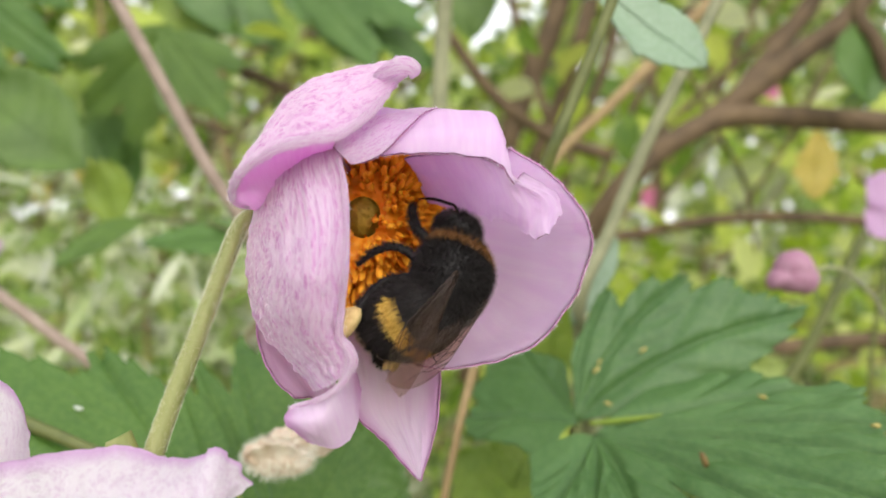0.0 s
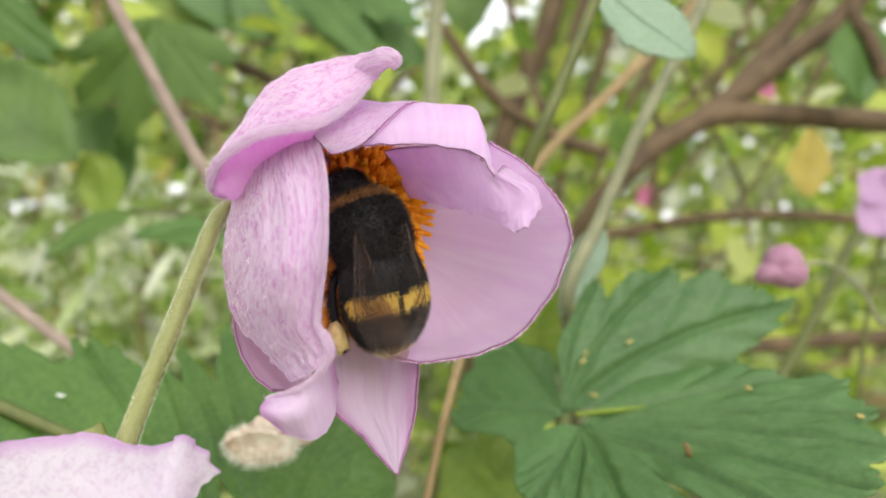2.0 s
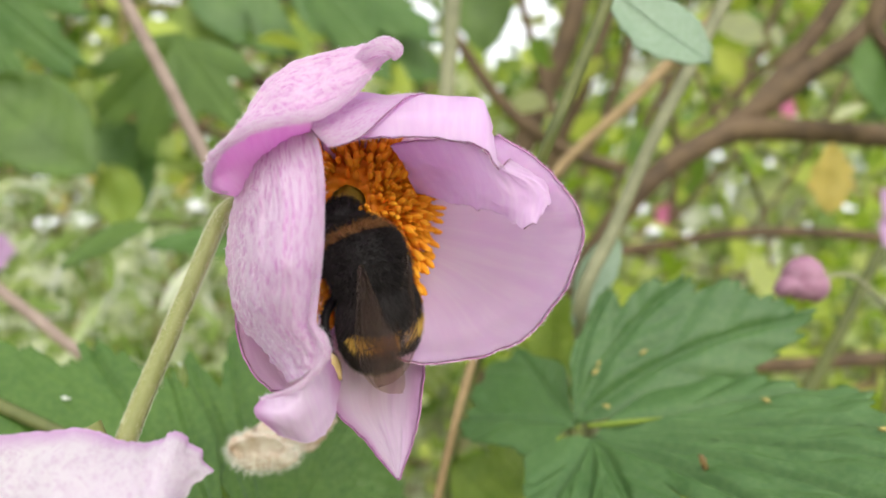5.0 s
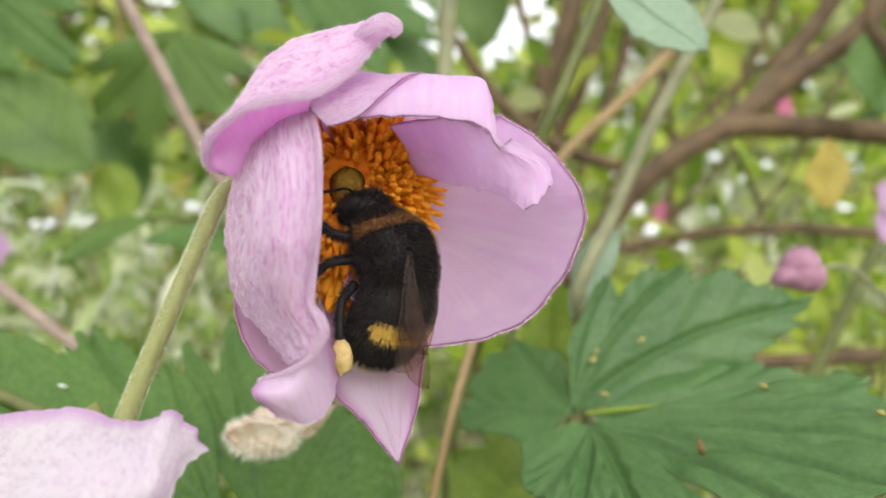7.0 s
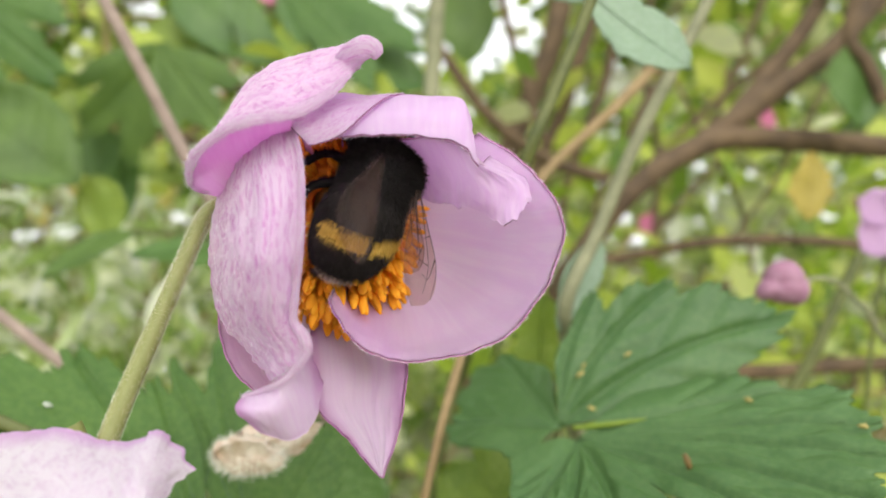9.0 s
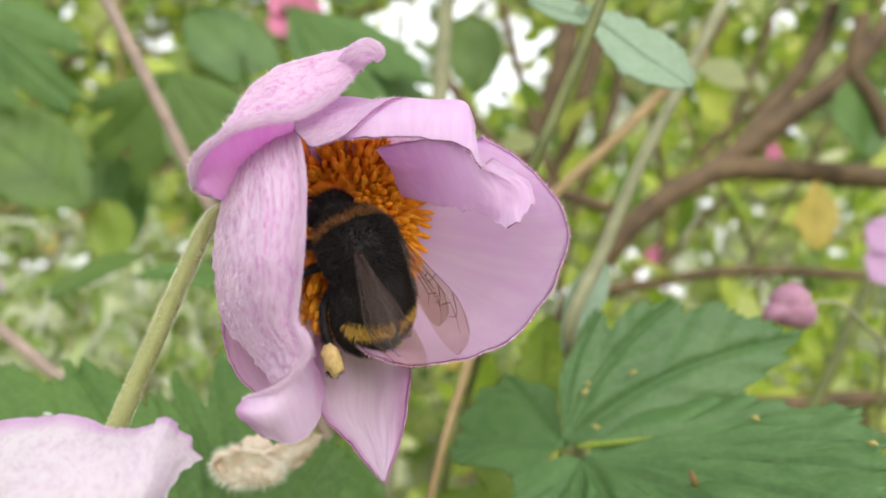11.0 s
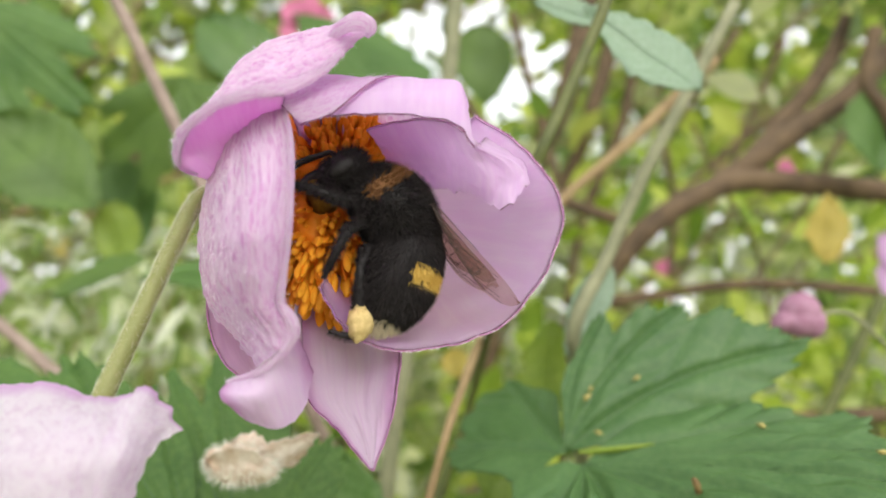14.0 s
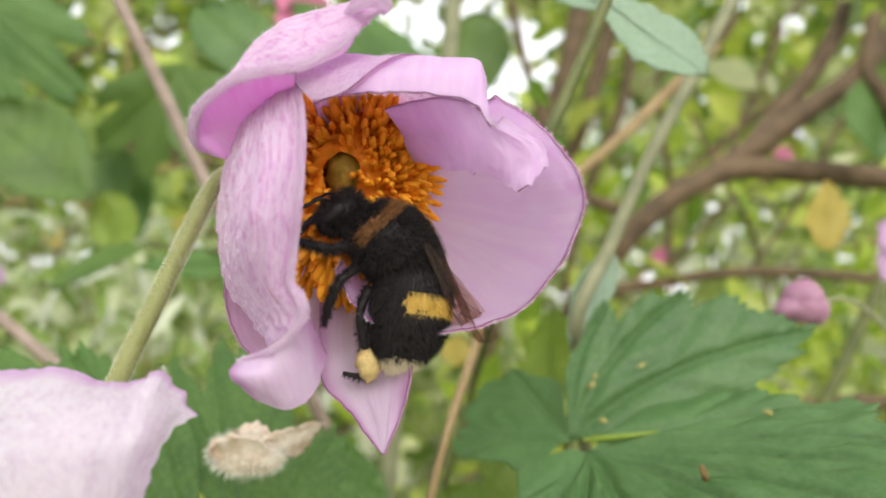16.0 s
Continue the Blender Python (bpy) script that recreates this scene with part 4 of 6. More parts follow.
FACE = (0.1, -1.0, 0.35)
simple_leaf("anemone_leaf", (0.0305, 0.1440, 0.9600), (0.0532, 0.1370, 0.9400), 0.0072, FACE, M_LEAF_GREY, "pale grey-green leaf hanging beside a green stalk", 0.03, 6, 0.16, widest=0.60, vein_mat=M_LEAF_GREY, rib=0.4, depth=0.1)
simple_leaf("anemone_leaf", (0.0372, 0.1500, 0.9590), (0.0205, 0.1500, 0.9640), 0.0034, FACE, M_LEAF_GREY, "small pale grey-green leaf behind a green stalk", 0.03, 5, 0.14, widest=0.50, vein_mat=M_LEAF_GREY, rib=0.4, depth=0.1)
simple_leaf("shrub_leaf", (-0.1302, 0.3000, 0.9139), (-0.1541, 0.2700, 0.8991), 0.012, (0, -0.3, 1), M_LEAF_SHADE, "dark green arched leaf of the shrub", 0.15, stalk=[(-0.1302, 0.3000, 0.9139), (-0.0859, 0.2700, 0.9092), (-0.0598, 0.2300, 0.8945), (-0.0459, 0.2100, 0.8793)])
simple_leaf("shrub_leaf", (-0.0702, 0.2700, 0.9058), (-0.1139, 0.2600, 0.9045), 0.014, (0, -0.5, 1), M_LEAF_MID, "pale green leaf of the shrub", 0.05, stalk=[(-0.0702, 0.2700, 0.9058), (-0.0541, 0.2300, 0.8888), (-0.0451, 0.2100, 0.8776)])
simple_leaf("shrub_leaf", (-0.2321, 0.3400, 0.9848), (-0.1743, 0.3400, 0.9397), 0.024, FACE, M_LEAF_SHADE, "dark bluish green leaf of the shrub")
BACK = (0.15, -0.95, 0.30)
for mid, tips, mat, label in (
    ((-0.1445, 0.3800, 1.0231), [(-0.1996, 0.3800, 1.0010), (-0.2016, 0.3900, 0.9730), (-0.1725, 0.3900, 0.9552)], M_LEAF_SHADE, "dark green lobed leaf of the shrub"),
    ((-0.1483, 0.3700, 1.0168), [(-0.1354, 0.3600, 0.9614), (-0.1070, 0.3550, 0.9665), (-0.0982, 0.3550, 0.9929)], M_LEAF_SHADE, "dark green lobed leaf of the shrub"),
    ((-0.0953, 0.4200, 1.0778), [(-0.0761, 0.4100, 1.0294), (-0.0311, 0.4000, 1.0037), (-0.0030, 0.4000, 1.0262)], M_LEAF_MID, "large green lobed leaf of the shrub"),
    ((-0.2696, 0.3600, 1.0583), [(-0.2248, 0.3600, 0.9793), (-0.1920, 0.3600, 0.9957), (-0.1891, 0.3600, 1.0285)], M_LEAF_MID, "large green lobed leaf of the shrub"),
):
    fan_leaf("shrub_leaf", [(mid, tips, 0.0, dict(spread=18, sag=0.04, teeth=11, jag=0.13, notch=0.30, nt=150, nr=20))], mid, BACK, mat, mat, label)
simple_leaf("shrub_leaf", (-0.1692, 0.4500, 1.0867), (-0.0984, 0.4500, 1.0308), 0.024, FACE, M_LEAF_MID, "green leaf of the shrub")
simple_leaf("shrub_leaf", (-0.2067, 0.4200, 0.9838), (-0.1980, 0.4200, 0.9456), 0.014, FACE, M_LEAF_MID, "yellowish green leaf of the shrub")
simple_leaf("shrub_leaf", (-0.1983, 0.4400, 0.9805), (-0.1964, 0.4400, 0.9259), 0.010, FACE, M_LEAF_MID, "green leaf of the shrub")
simple_leaf("shrub_leaf", (0.0232, 0.5000, 1.1075), (0.0294, 0.5000, 1.0454), 0.022, FACE, M_LEAF_SHADE, "dark green leaf of the shrub against the sky")
simple_leaf("shrub_leaf", (0.2269, 0.3600, 1.0166), (0.2320, 0.3600, 0.9704), 0.018, FACE, M_LEAF_MID, "green leaf of the shrub")
simple_leaf("yellow_leaf", (0.1861, 0.3300, 0.9536), (0.1861, 0.3300, 0.9194), 0.0105, FACE, M_LEAF_YELLOW, "withered yellow leaf hanging on a twig", 0.05, 4, 0.28, widest=0.55)
simple_leaf("anemone_leaf", (0.0293, 0.1850, 0.8664), (0.0308, 0.1850, 0.8917), 0.0075, FACE, M_LEAF_LIME, "small green leaf of the anemone", 0.0, 4, 0.35)
simple_leaf("anemone_leaf", (0.0242, 0.2000, 0.8190), (0.0028, 0.2100, 0.8376), 0.012, FACE, M_LEAF_LIME, "yellowish green leaf low on the anemone")
simple_leaf("anemone_leaf", (-0.0191, 0.1600, 0.8312), (-0.0259, 0.1700, 0.8607), 0.012, FACE, M_LEAF_MID, "green leaf low on the anemone")
simple_leaf("anemone_leaf", (0.0066, 0.2200, 0.8018), (0.0350, 0.2400, 0.8326), 0.016, FACE, M_LEAF_LIME, "yellowish green leaf low on the anemone")

simple_leaf("yellow_leaf", (0.0046, 0.2500, 0.8795), (0.0075, 0.2500, 0.8691), 0.0050, FACE, M_LEAF_YELLOW, "small withered yellow leaf on a stalk", 0.05, 5, 0.2)
simple_leaf("yellow_leaf", (-0.5211, 0.9000, 0.9790), (-0.5025, 0.9000, 0.9455), 0.012, FACE, M_LEAF_YELLOW, "yellow autumn leaf deep in the shrub", 0.05, 5, 0.2)
simple_leaf("yellow_leaf", (-0.5252, 1.0000, 1.0085), (-0.5045, 1.0000, 0.9754), 0.011, FACE, M_LEAF_YELLOW, "yellow autumn leaf deep in the shrub", 0.05, 5, 0.2)
simple_leaf("yellow_leaf", (-0.3385, 0.9000, 0.9977), (-0.3571, 0.9000, 0.9641), 0.013, FACE, M_LEAF_YELLOW, "yellow autumn leaf deep in the shrub", 0.05, 5, 0.2)
simple_leaf("yellow_leaf", (0.0328, 0.6000, 1.1341), (0.0268, 0.6000, 1.1142), 0.014, FACE, M_LEAF_YELLOW, "yellow autumn leaf against the sky", 0.05, 5, 0.2)

simple_leaf("anemone_leaf", (0.0292, 0.2000, 0.8405), (0.0109, 0.2000, 0.8530), 0.008, FACE, M_LEAF_LIME, "yellowish green leaf low on the anemone")
simple_leaf("anemone_leaf", (0.0163, 0.1700, 0.8410), (0.0248, 0.1800, 0.8547), 0.006, FACE, M_LEAF_LIME, "yellowish green curled leaf low on the anemone", 0.2, 5, 0.3)
simple_leaf("shrub_leaf", (-0.0779, 0.4200, 1.0430), (0.0021, 0.4200, 1.0082), 0.020, FACE, M_LEAF_MID, "green leaf of the shrub beside the sky")

simple_leaf("shrub_leaf", (-0.1756, 0.3600, 0.9465), (-0.1697, 0.3600, 0.9092), 0.012, FACE, M_LEAF_LIME, "bright yellow-green leaf of the shrub")
simple_leaf("shrub_leaf", (-0.1882, 0.4600, 1.0604), (-0.1387, 0.4600, 1.0395), 0.015, FACE, M_LEAF_LIME, "bright yellow-green leaf of the shrub")
simple_leaf("shrub_leaf", (-0.2416, 0.4600, 1.0185), (-0.2263, 0.4600, 0.9804), 0.013, FACE, M_LEAF_LIME, "bright yellow-green leaf of the shrub")
simple_leaf("shrub_leaf", (-0.0549, 0.4600, 1.0757), (-0.0701, 0.4600, 1.0376), 0.013, FACE, M_LEAF_LIME, "bright yellow-green leaf of the shrub")

# ---- stems and branches ----
def stalk_thing(name, points, radii, mat, label, category="stem", sides=10, n=30, rooted=False):
    o = Vector(points[0])
    if rooted:  # down to the soil
        x, y, z = points[-1]
        step = z / 5
        points = list(points) + [(x - 0.004 * k, y + 0.006 * k, z - step * k) for k in range(1, 6)]
        n += 24
    v, f = tube([Vector(p) - o for p in points], radii, n, sides)
    ob = mesh_part(name, v, f, mat)
    ob.location = o
    return tagged(ob, label, category)


stalk_thing("stem", [(-0.1042, 0.2000, 0.9931), (-0.0926, 0.2000, 0.9720), (-0.0802, 0.2000, 0.9482), (-0.0683, 0.2000, 0.9250), (-0.0584, 0.2050, 0.9070), (-0.0390, 0.2100, 0.8654), (-0.0274, 0.2300, 0.8126)], [0.0018, 0.0020, 0.0023], M_STALK_PINK, "pinkish brown bare plant stem", rooted=True)
stalk_thing("stem", [(-0.1538, 0.2200, 0.8965), (-0.1429, 0.2200, 0.8878), (-0.1319, 0.2200, 0.8792), (-0.1237, 0.2200, 0.8725), (-0.1128, 0.2200, 0.8637), (-0.0955, 0.2200, 0.8419), (-0.0827, 0.2200, 0.8072)], [0.0020, 0.0020, 0.0020], M_STALK_PINK, "pinkish brown bare plant stem", rooted=True)
stalk_thing("stem", [(-0.0895, 0.1250, 0.8773), (-0.0805, 0.1240, 0.8734), (-0.0701, 0.1220, 0.8698), (-0.0561, 0.1200, 0.8643)], [0.0012, 0.0012, 0.0010], M_STALK_GREEN, "thin green leaf stalk nearby")
stalk_thing("stem", [(0.0042, 0.2400, 1.0175), (0.0022, 0.2400, 0.9877), (0.0004, 0.2400, 0.9598), (-0.0016, 0.2400, 0.9280), (-0.0137, 0.2400, 0.8604), (-0.0187, 0.2400, 0.7889)], [0.0030, 0.0030, 0.0028], M_STALK_GREY, "tall grey-green anemone flower stalk", rooted=True)
stalk_thing("stem", [(0.0314, 0.1180, 0.9548), (0.0270, 0.1180, 0.9431), (0.0218, 0.1180, 0.9304), (0.0170, 0.1190, 0.9188), (0.0130, 0.1350, 0.9023), (0.0115, 0.2100, 0.8706), (0.0028, 0.2150, 0.8378), (-0.0007, 0.2200, 0.7981)], [0.00105, 0.00115, 0.0022], M_STALK_GREEN, "tall smooth green anemone flower stalk", rooted=True)
stalk_thing("stem", [(0.1087, 0.2700, 0.9964), (0.0908, 0.2700, 0.9785), (0.0681, 0.2600, 0.9562), (0.0416, 0.2500, 0.9317), (0.0211, 0.2200, 0.9020), (0.0062, 0.1550, 0.8770), (0.0005, 0.1420, 0.8601), (-0.0037, 0.1380, 0.8418), (-0.0063, 0.1400, 0.8236)], [0.0026, 0.0023, 0.0015, 0.0009, 0.0009, 0.0010, 0.0012, 0.0014], M_TWIG, "tan dry woody plant stalk", rooted=True)
downy = stalk_thing("stem", [(0.0741, 0.1700, 0.9734), (0.0614, 0.1680, 0.9495), (0.0503, 0.1660, 0.9290), (0.0402, 0.1640, 0.9069), (0.0322, 0.1620, 0.8901), (0.0350, 0.1720, 0.8716), (0.0403, 0.1900, 0.8278)], [0.0016, 0.0018, 0.0023], M_STALK_GREY, "grey-green downy anemone flower stalk", rooted=True)
base = Vector((0.0416, 0.1670, 0.9057)) - downy.location
v, f = lobe(base, Vector((0.0305, 0.1630, 0.8839)) - downy.location, 0.0042, FACE, 0.0, 4, 0.05, 7, 40, 6, 0.42, 0.06, 3.0)
mesh_part("bract", v, f, M_LEAF_GREY, downy, "pale folded bract").modifiers.new("thickness", "SOLIDIFY").thickness = 0.0004
def branch_thing(limbs, mat, label):
    o = Vector(limbs[0][0][0])
    br = thing("branch", o, label, "branch")
    for points, radii in limbs:
        v, f = tube([Vector(p) - o for p in points], radii, 50, 14)
        v = [Vector(p) + Vector((0.0006, 0.0006, 0.0006)) * noise.noise(Vector(p) * 90) for p in v]
        mesh_part("limb", v, f, mat, br)
    return br


branch_thing([
    ([(0.3035, 0.4000, 0.9649), (0.2539, 0.3950, 0.9671), (0.2055, 0.3900, 0.9695), (0.1646, 0.3850, 0.9686), (0.1309, 0.3800, 0.9532), (0.1058, 0.3800, 0.9318), (0.0892, 0.3900, 0.9068), (0.0751, 0.4200, 0.8725), (0.0580, 0.4800, 0.7732)], [0.0070, 0.0068, 0.0066, 0.0066, 0.0072]),
    ([(0.1570, 0.3900, 0.9675), (0.1861, 0.3900, 0.9875), (0.2119, 0.3900, 1.0069), (0.2345, 0.3900, 1.0231), (0.2701, 0.3900, 1.0618)], [0.0068, 0.0066, 0.0064, 0.0058]),
    ([(0.1710, 0.4000, 0.9726), (0.2115, 0.4200, 1.0152), (0.2373, 0.4200, 1.0499), (0.2526, 0.4200, 1.0813)], [0.0064, 0.0058, 0.0050]),
], M_BARK, "smooth brown forked branch of the shrub")
branch_thing([
    ([(0.1289, 0.6200, 1.1881), (0.1074, 0.6000, 1.0894), (0.0726, 0.6000, 1.0049), (0.0477, 0.6000, 0.9104), (0.0278, 0.6000, 0.7713)], [0.0105, 0.010, 0.010]),
    ([(0.1394, 0.5500, 1.1282), (0.1166, 0.5500, 1.0508), (0.1020, 0.5700, 1.0043), (0.0601, 0.6000, 0.9104)], [0.007, 0.006, 0.006]),
], M_BARK, "brown upright forked stems of the shrub")
stalk_thing("branch", [(0.0066, 0.5000, 1.0578), (0.0315, 0.5000, 1.0205), (0.0563, 0.5000, 0.9936), (0.0895, 0.5000, 0.9729), (0.1267, 0.5000, 0.9605)], [0.004, 0.005, 0.005], M_BARK, "brown twig of the shrub", "branch", 10)
stalk_thing("branch", [(0.0461, 0.4800, 1.1071), (0.0561, 0.4800, 1.0634), (0.0680, 0.4800, 1.0237), (0.0799, 0.4800, 0.9839)], [0.003, 0.003, 0.003], M_BARK, "dark thin twig of the shrub", "branch", 8)
stalk_thing("branch", [(0.0891, 0.4200, 0.8986), (0.1273, 0.4200, 0.9031), (0.1656, 0.4200, 0.9101), (0.2073, 0.4200, 0.9125), (0.2561, 0.4200, 0.9101), (0.3013, 0.4200, 0.9038)], [0.0036, 0.0034, 0.0034], M_BARK, "brown horizontal shrub twig", "branch", 10)
stalk_thing("branch", [(0.2185, 0.3400, 0.9059), (0.2045, 0.3400, 0.8778), (0.1876, 0.3400, 0.8440), (0.1735, 0.3400, 0.8214)], [0.0030, 0.0032, 0.0036], M_STALK_GREEN, "greenish woody stem of the shrub", "branch", 10)
stalk_thing("branch", [(0.1643, 0.4000, 0.8341), (0.2041, 0.4000, 0.8341), (0.2439, 0.4000, 0.8374), (0.2902, 0.4000, 0.8380)], [0.0046, 0.0046, 0.0046], M_BARK, "brown horizontal shrub branch", "branch", 10)
stalk_thing("branch", [(0.2314, 0.3600, 1.0494), (0.2254, 0.3600, 1.0196), (0.2344, 0.3600, 1.0047), (0.2433, 0.3600, 0.9838)], [0.004, 0.004, 0.004], M_BARK, "brown twig of the shrub", "branch", 8)
stalk_thing("branch", [(-0.3164, 0.5000, 1.0205), (-0.2750, 0.5000, 1.0040), (-0.2170, 0.5000, 0.9998), (-0.1466, 0.5000, 0.9791)], [0.003, 0.003, 0.003], M_BARK, "thin brown twig of the shrub", "branch", 8)
stalk_thing("branch", [(-0.1590, 0.5000, 1.0329), (-0.1300, 0.5000, 1.0205), (-0.0928, 0.5000, 1.0040)], [0.005, 0.005, 0.004], M_BARK, "thin brown twig of the shrub", "branch", 8)

for line, r in (
    ([(0.2396, 0.5500, 1.1282), (0.2032, 0.5500, 1.0736), (0.1576, 0.5500, 0.9961), (0.1303, 0.5500, 0.9369)], 0.0034),
    ([(0.1695, 0.6000, 1.1490), (0.1571, 0.6000, 1.0645), (0.1223, 0.6000, 0.9750), (0.1074, 0.6000, 0.8955)], 0.0044),
    ([(0.2758, 0.5000, 1.0661), (0.2050, 0.5200, 1.0081), (0.1516, 0.5000, 0.9584), (0.1102, 0.5000, 0.9046)], 0.0026),
    ([(0.1644, 0.4500, 1.0197), (0.1812, 0.4500, 0.9824), (0.2054, 0.4500, 0.9376), (0.2147, 0.4500, 0.8892)], 0.0014),
    ([(0.2847, 0.4800, 1.0276), (0.2449, 0.4800, 0.9561), (0.2091, 0.4800, 0.9083)], 0.0016),
    ([(0.2296, 0.7000, 1.1789), (0.2238, 0.7000, 1.0861), (0.2354, 0.7000, 1.0049), (0.2296, 0.7000, 0.9122)], 0.0036),
    ([(0.3012, 0.6000, 1.1391), (0.2714, 0.6000, 1.0695), (0.2515, 0.6000, 1.0198)], 0.0030),
):
    stalk_thing("branch", line, [r, r * 0.95, r * 0.8], M_BARK, "slender brown stem of the shrub", "branch", 8)

# ---- bud, dried bloom, far blossoms ----
def build_bud():
    bud = thing("anemone_bud", (0.0944, 0.1820, 0.8941), "closed dusky pink flower bud on a thin stalk", "bud")
    for at, radii, turn in (((0.0008, 0, 0.0012), (0.0055, 0.0048, 0.0052), -20), ((-0.0030, -0.0006, -0.0012), (0.0044, 0.0036, 0.0029), -30), ((0.0040, -0.0008, -0.0020), (0.0030, 0.0034, 0.0040), 20), ((0.0006, -0.0012, -0.0014), (0.0050, 0.0040, 0.0040), -10)):
        v, f = ball((0, 0, 0), radii, 12, 18, 0.07, at[0] * 900)
        v = [Vector(at) + Matrix.Rotation(radians(turn), 3, "Y") @ Vector(p) for p in v]
        mesh_part("bud_petal", v, f, M_BUD, bud)
    v, f = tube([(0.005, 0, -0.0006), (0.0095, 0, 0.0014), (0.0145, 0, 0.0006), (0.0200, 0, -0.0040), (0.028, 0.002, -0.014), (0.046, 0.006, -0.06), (0.05, 0.01, -0.4), (0.05, 0.01, -0.9)], [0.0007, 0.0006, 0.0006, 0.0006, 0.0007, 0.0009, 0.0011, 0.0012], 40, 8)
    mesh_part("stalk", v, f, M_STALK_GREY, bud)


build_bud()


def build_dried():
    dry = thing("dried_bloom", (-0.0309, 0.1160, 0.8686), "withered tan flower head lying on a leaf", "dried flower")
    rng = np.random.default_rng(8)
    for k in range(9):
        a = rng.uniform(-0.6, 0.5)
        length = rng.uniform(0.006, 0.010)
        base = np.array([0.004, rng.normal(0, 0.0008), 0.0008])
        tip = base + np.array([-length * math.cos(a), rng.normal(0, 0.001), length * math.sin(a) * 0.8])
        v, f = lobe(base, tip, rng.uniform(0.0018, 0.003), (0.2, -1, rng.normal(0, 0.6)), 0.1, 4, 0.3, 3, 14, 4, 0.5, 0.2, k)
        mesh_part("dry_petal", v, f, M_DRY, dry).modifiers.new("thickness", "SOLIDIFY").thickness = 0.0004
    v, f = ball((0.0, 0, -0.0006), (0.0058, 0.0020, 0.0030), 12, 16, 0.5, 4)
    mesh_part("seed_head", v, f, M_DRY, dry)
    for k in range(4):
        tip = (0.0125 - 0.0012 * k, 0.001 * k, 0.0040 - 0.0014 * k)
        v, f = lobe((0.001, 0.0004 * k - 0.0006, 0.0), tip, 0.0017, (0.1, -1, 0.3 * k - 0.4), 0.1, 4, 0.3, 3, 18, 4, 0.4, 0.25, k + 20)
        mesh_part("dry_petal", v, f, M_DRY, dry).modifiers.new("thickness", "SOLIDIFY").thickness = 0.0004
    rng = np.random.default_rng(9)
    hv, hf = [], []
    for k in range(1600):
        d = rng.normal(size=3)
        d /= np.linalg.norm(d)
        p = np.array([0.0, 0, -0.0006]) + d * np.array([0.0056, 0.0019, 0.0029])
        q = p + d * rng.uniform(0.0006, 0.0022)
        w = np.cross(d, rng.normal(size=3)) * 0.00006
        o = len(hv)
        hv += [p - w, p + w, q]
        hf.append((o, o + 1, o + 2))
    tagged(mesh_part("fluff", hv, hf, M_DOWN, dry, "pale fluff of the seed head", None, None, False), kind="stuff")


build_dried()


def far_blossom(at, size, mat=None, label="small deep pink blossom in the shrub"):
    fl = thing("far_blossom", at, label, "flower", "far blossoms")
    for k in range(5):
        a = k * 2 * math.pi / 5
        v, f = lobe((0, 0, 0), (size * math.cos(a), -0.2 * size, size * math.sin(a)), size * 0.45, (0, -1, 0.1), 0.1, 3, 0.05, 3, 10, 3, 0.6, 0.1, k)
        mesh_part("petal", v, f, mat or M_FAR_PINK, fl).modifiers.new("thickness", "SOLIDIFY").thickness = 0.0006
    return fl


far_blossom((0.2378, 0.7400, 0.9386), 0.013)
far_blossom((-0.1287, 0.6000, 1.1465), 0.027)
far_blossom((0.4267, 0.8500, 1.0767), 0.013)
far_blossom((0.3166, 0.7000, 1.0426), 0.008)
far_lilac = far_blossom((0.1790, 0.2600, 0.9142), 0.017, M_PALE, "pale lilac anemone blossom behind the leaf")
far = far_blossom((-0.2637, 0.4000, 0.9003), 0.011, M_PALE, "pale lilac anemone blossom in the shrub")
v, f = tube([(0, 0.002, 0), (-0.01, 0.006, -0.1), (-0.03, 0.01, -0.5), (-0.04, 0.01, -0.9)], [0.0009, 0.0011, 0.0013], 30, 8)
mesh_part("stalk", v, f, M_STALK_GREEN, far)
mesh_part("stalk", v, f, M_STALK_GREEN, far_lilac)

# specks on the leaves
def speck(at, size, mat, label, turn):
    v, f = ball((0, 0, 0), (size, size * 0.35, size * 0.45), 6, 8, 0.5, size * 9000)
    ob = mesh_part("speck", v, f, mat)
    ob.matrix_basis = Matrix.Translation(at) @ pose(0, 0, 0, 40, turn, 0)
    tagged(ob, label, "speck", "specks on the leaves")


TOWARDS = Vector((0, -0.0016, 0.0012))
for at, size, turn in (((0.0327, 0.1398, 0.8694), 0.0011, 20), ((0.0410, 0.1429, 0.8799), 0.0011, -30), ((0.0310, 0.1426, 0.8759), 0.0012, -50), ((0.0318, 0.1432, 0.8775), 0.0009, -60), ((0.0586, 0.1263, 0.8737), 0.0011, 20), ((0.0697, 0.1102, 0.8727), 0.0011, 10)):
    speck(Vector(at) + TOWARDS, size * 0.85, M_SPECK, "tiny yellowish speck of debris on a leaf", turn)
speck(Vector((0.0431, 0.1156, 0.8657)) + TOWARDS, 0.0015, M_BROWN_SPECK, "small brown withered spot on a leaf", 70)
speck(Vector((-0.0705, 0.1280, 0.8734)) + TOWARDS, 0.0009, M_WHITE_SPECK, "tiny white speck on a leaf", 12)
speck(Vector((-0.0527, 0.1370, 0.8783)) + TOWARDS, 0.0006, M_WHITE_SPECK, "tiny white speck on a leaf", 60)


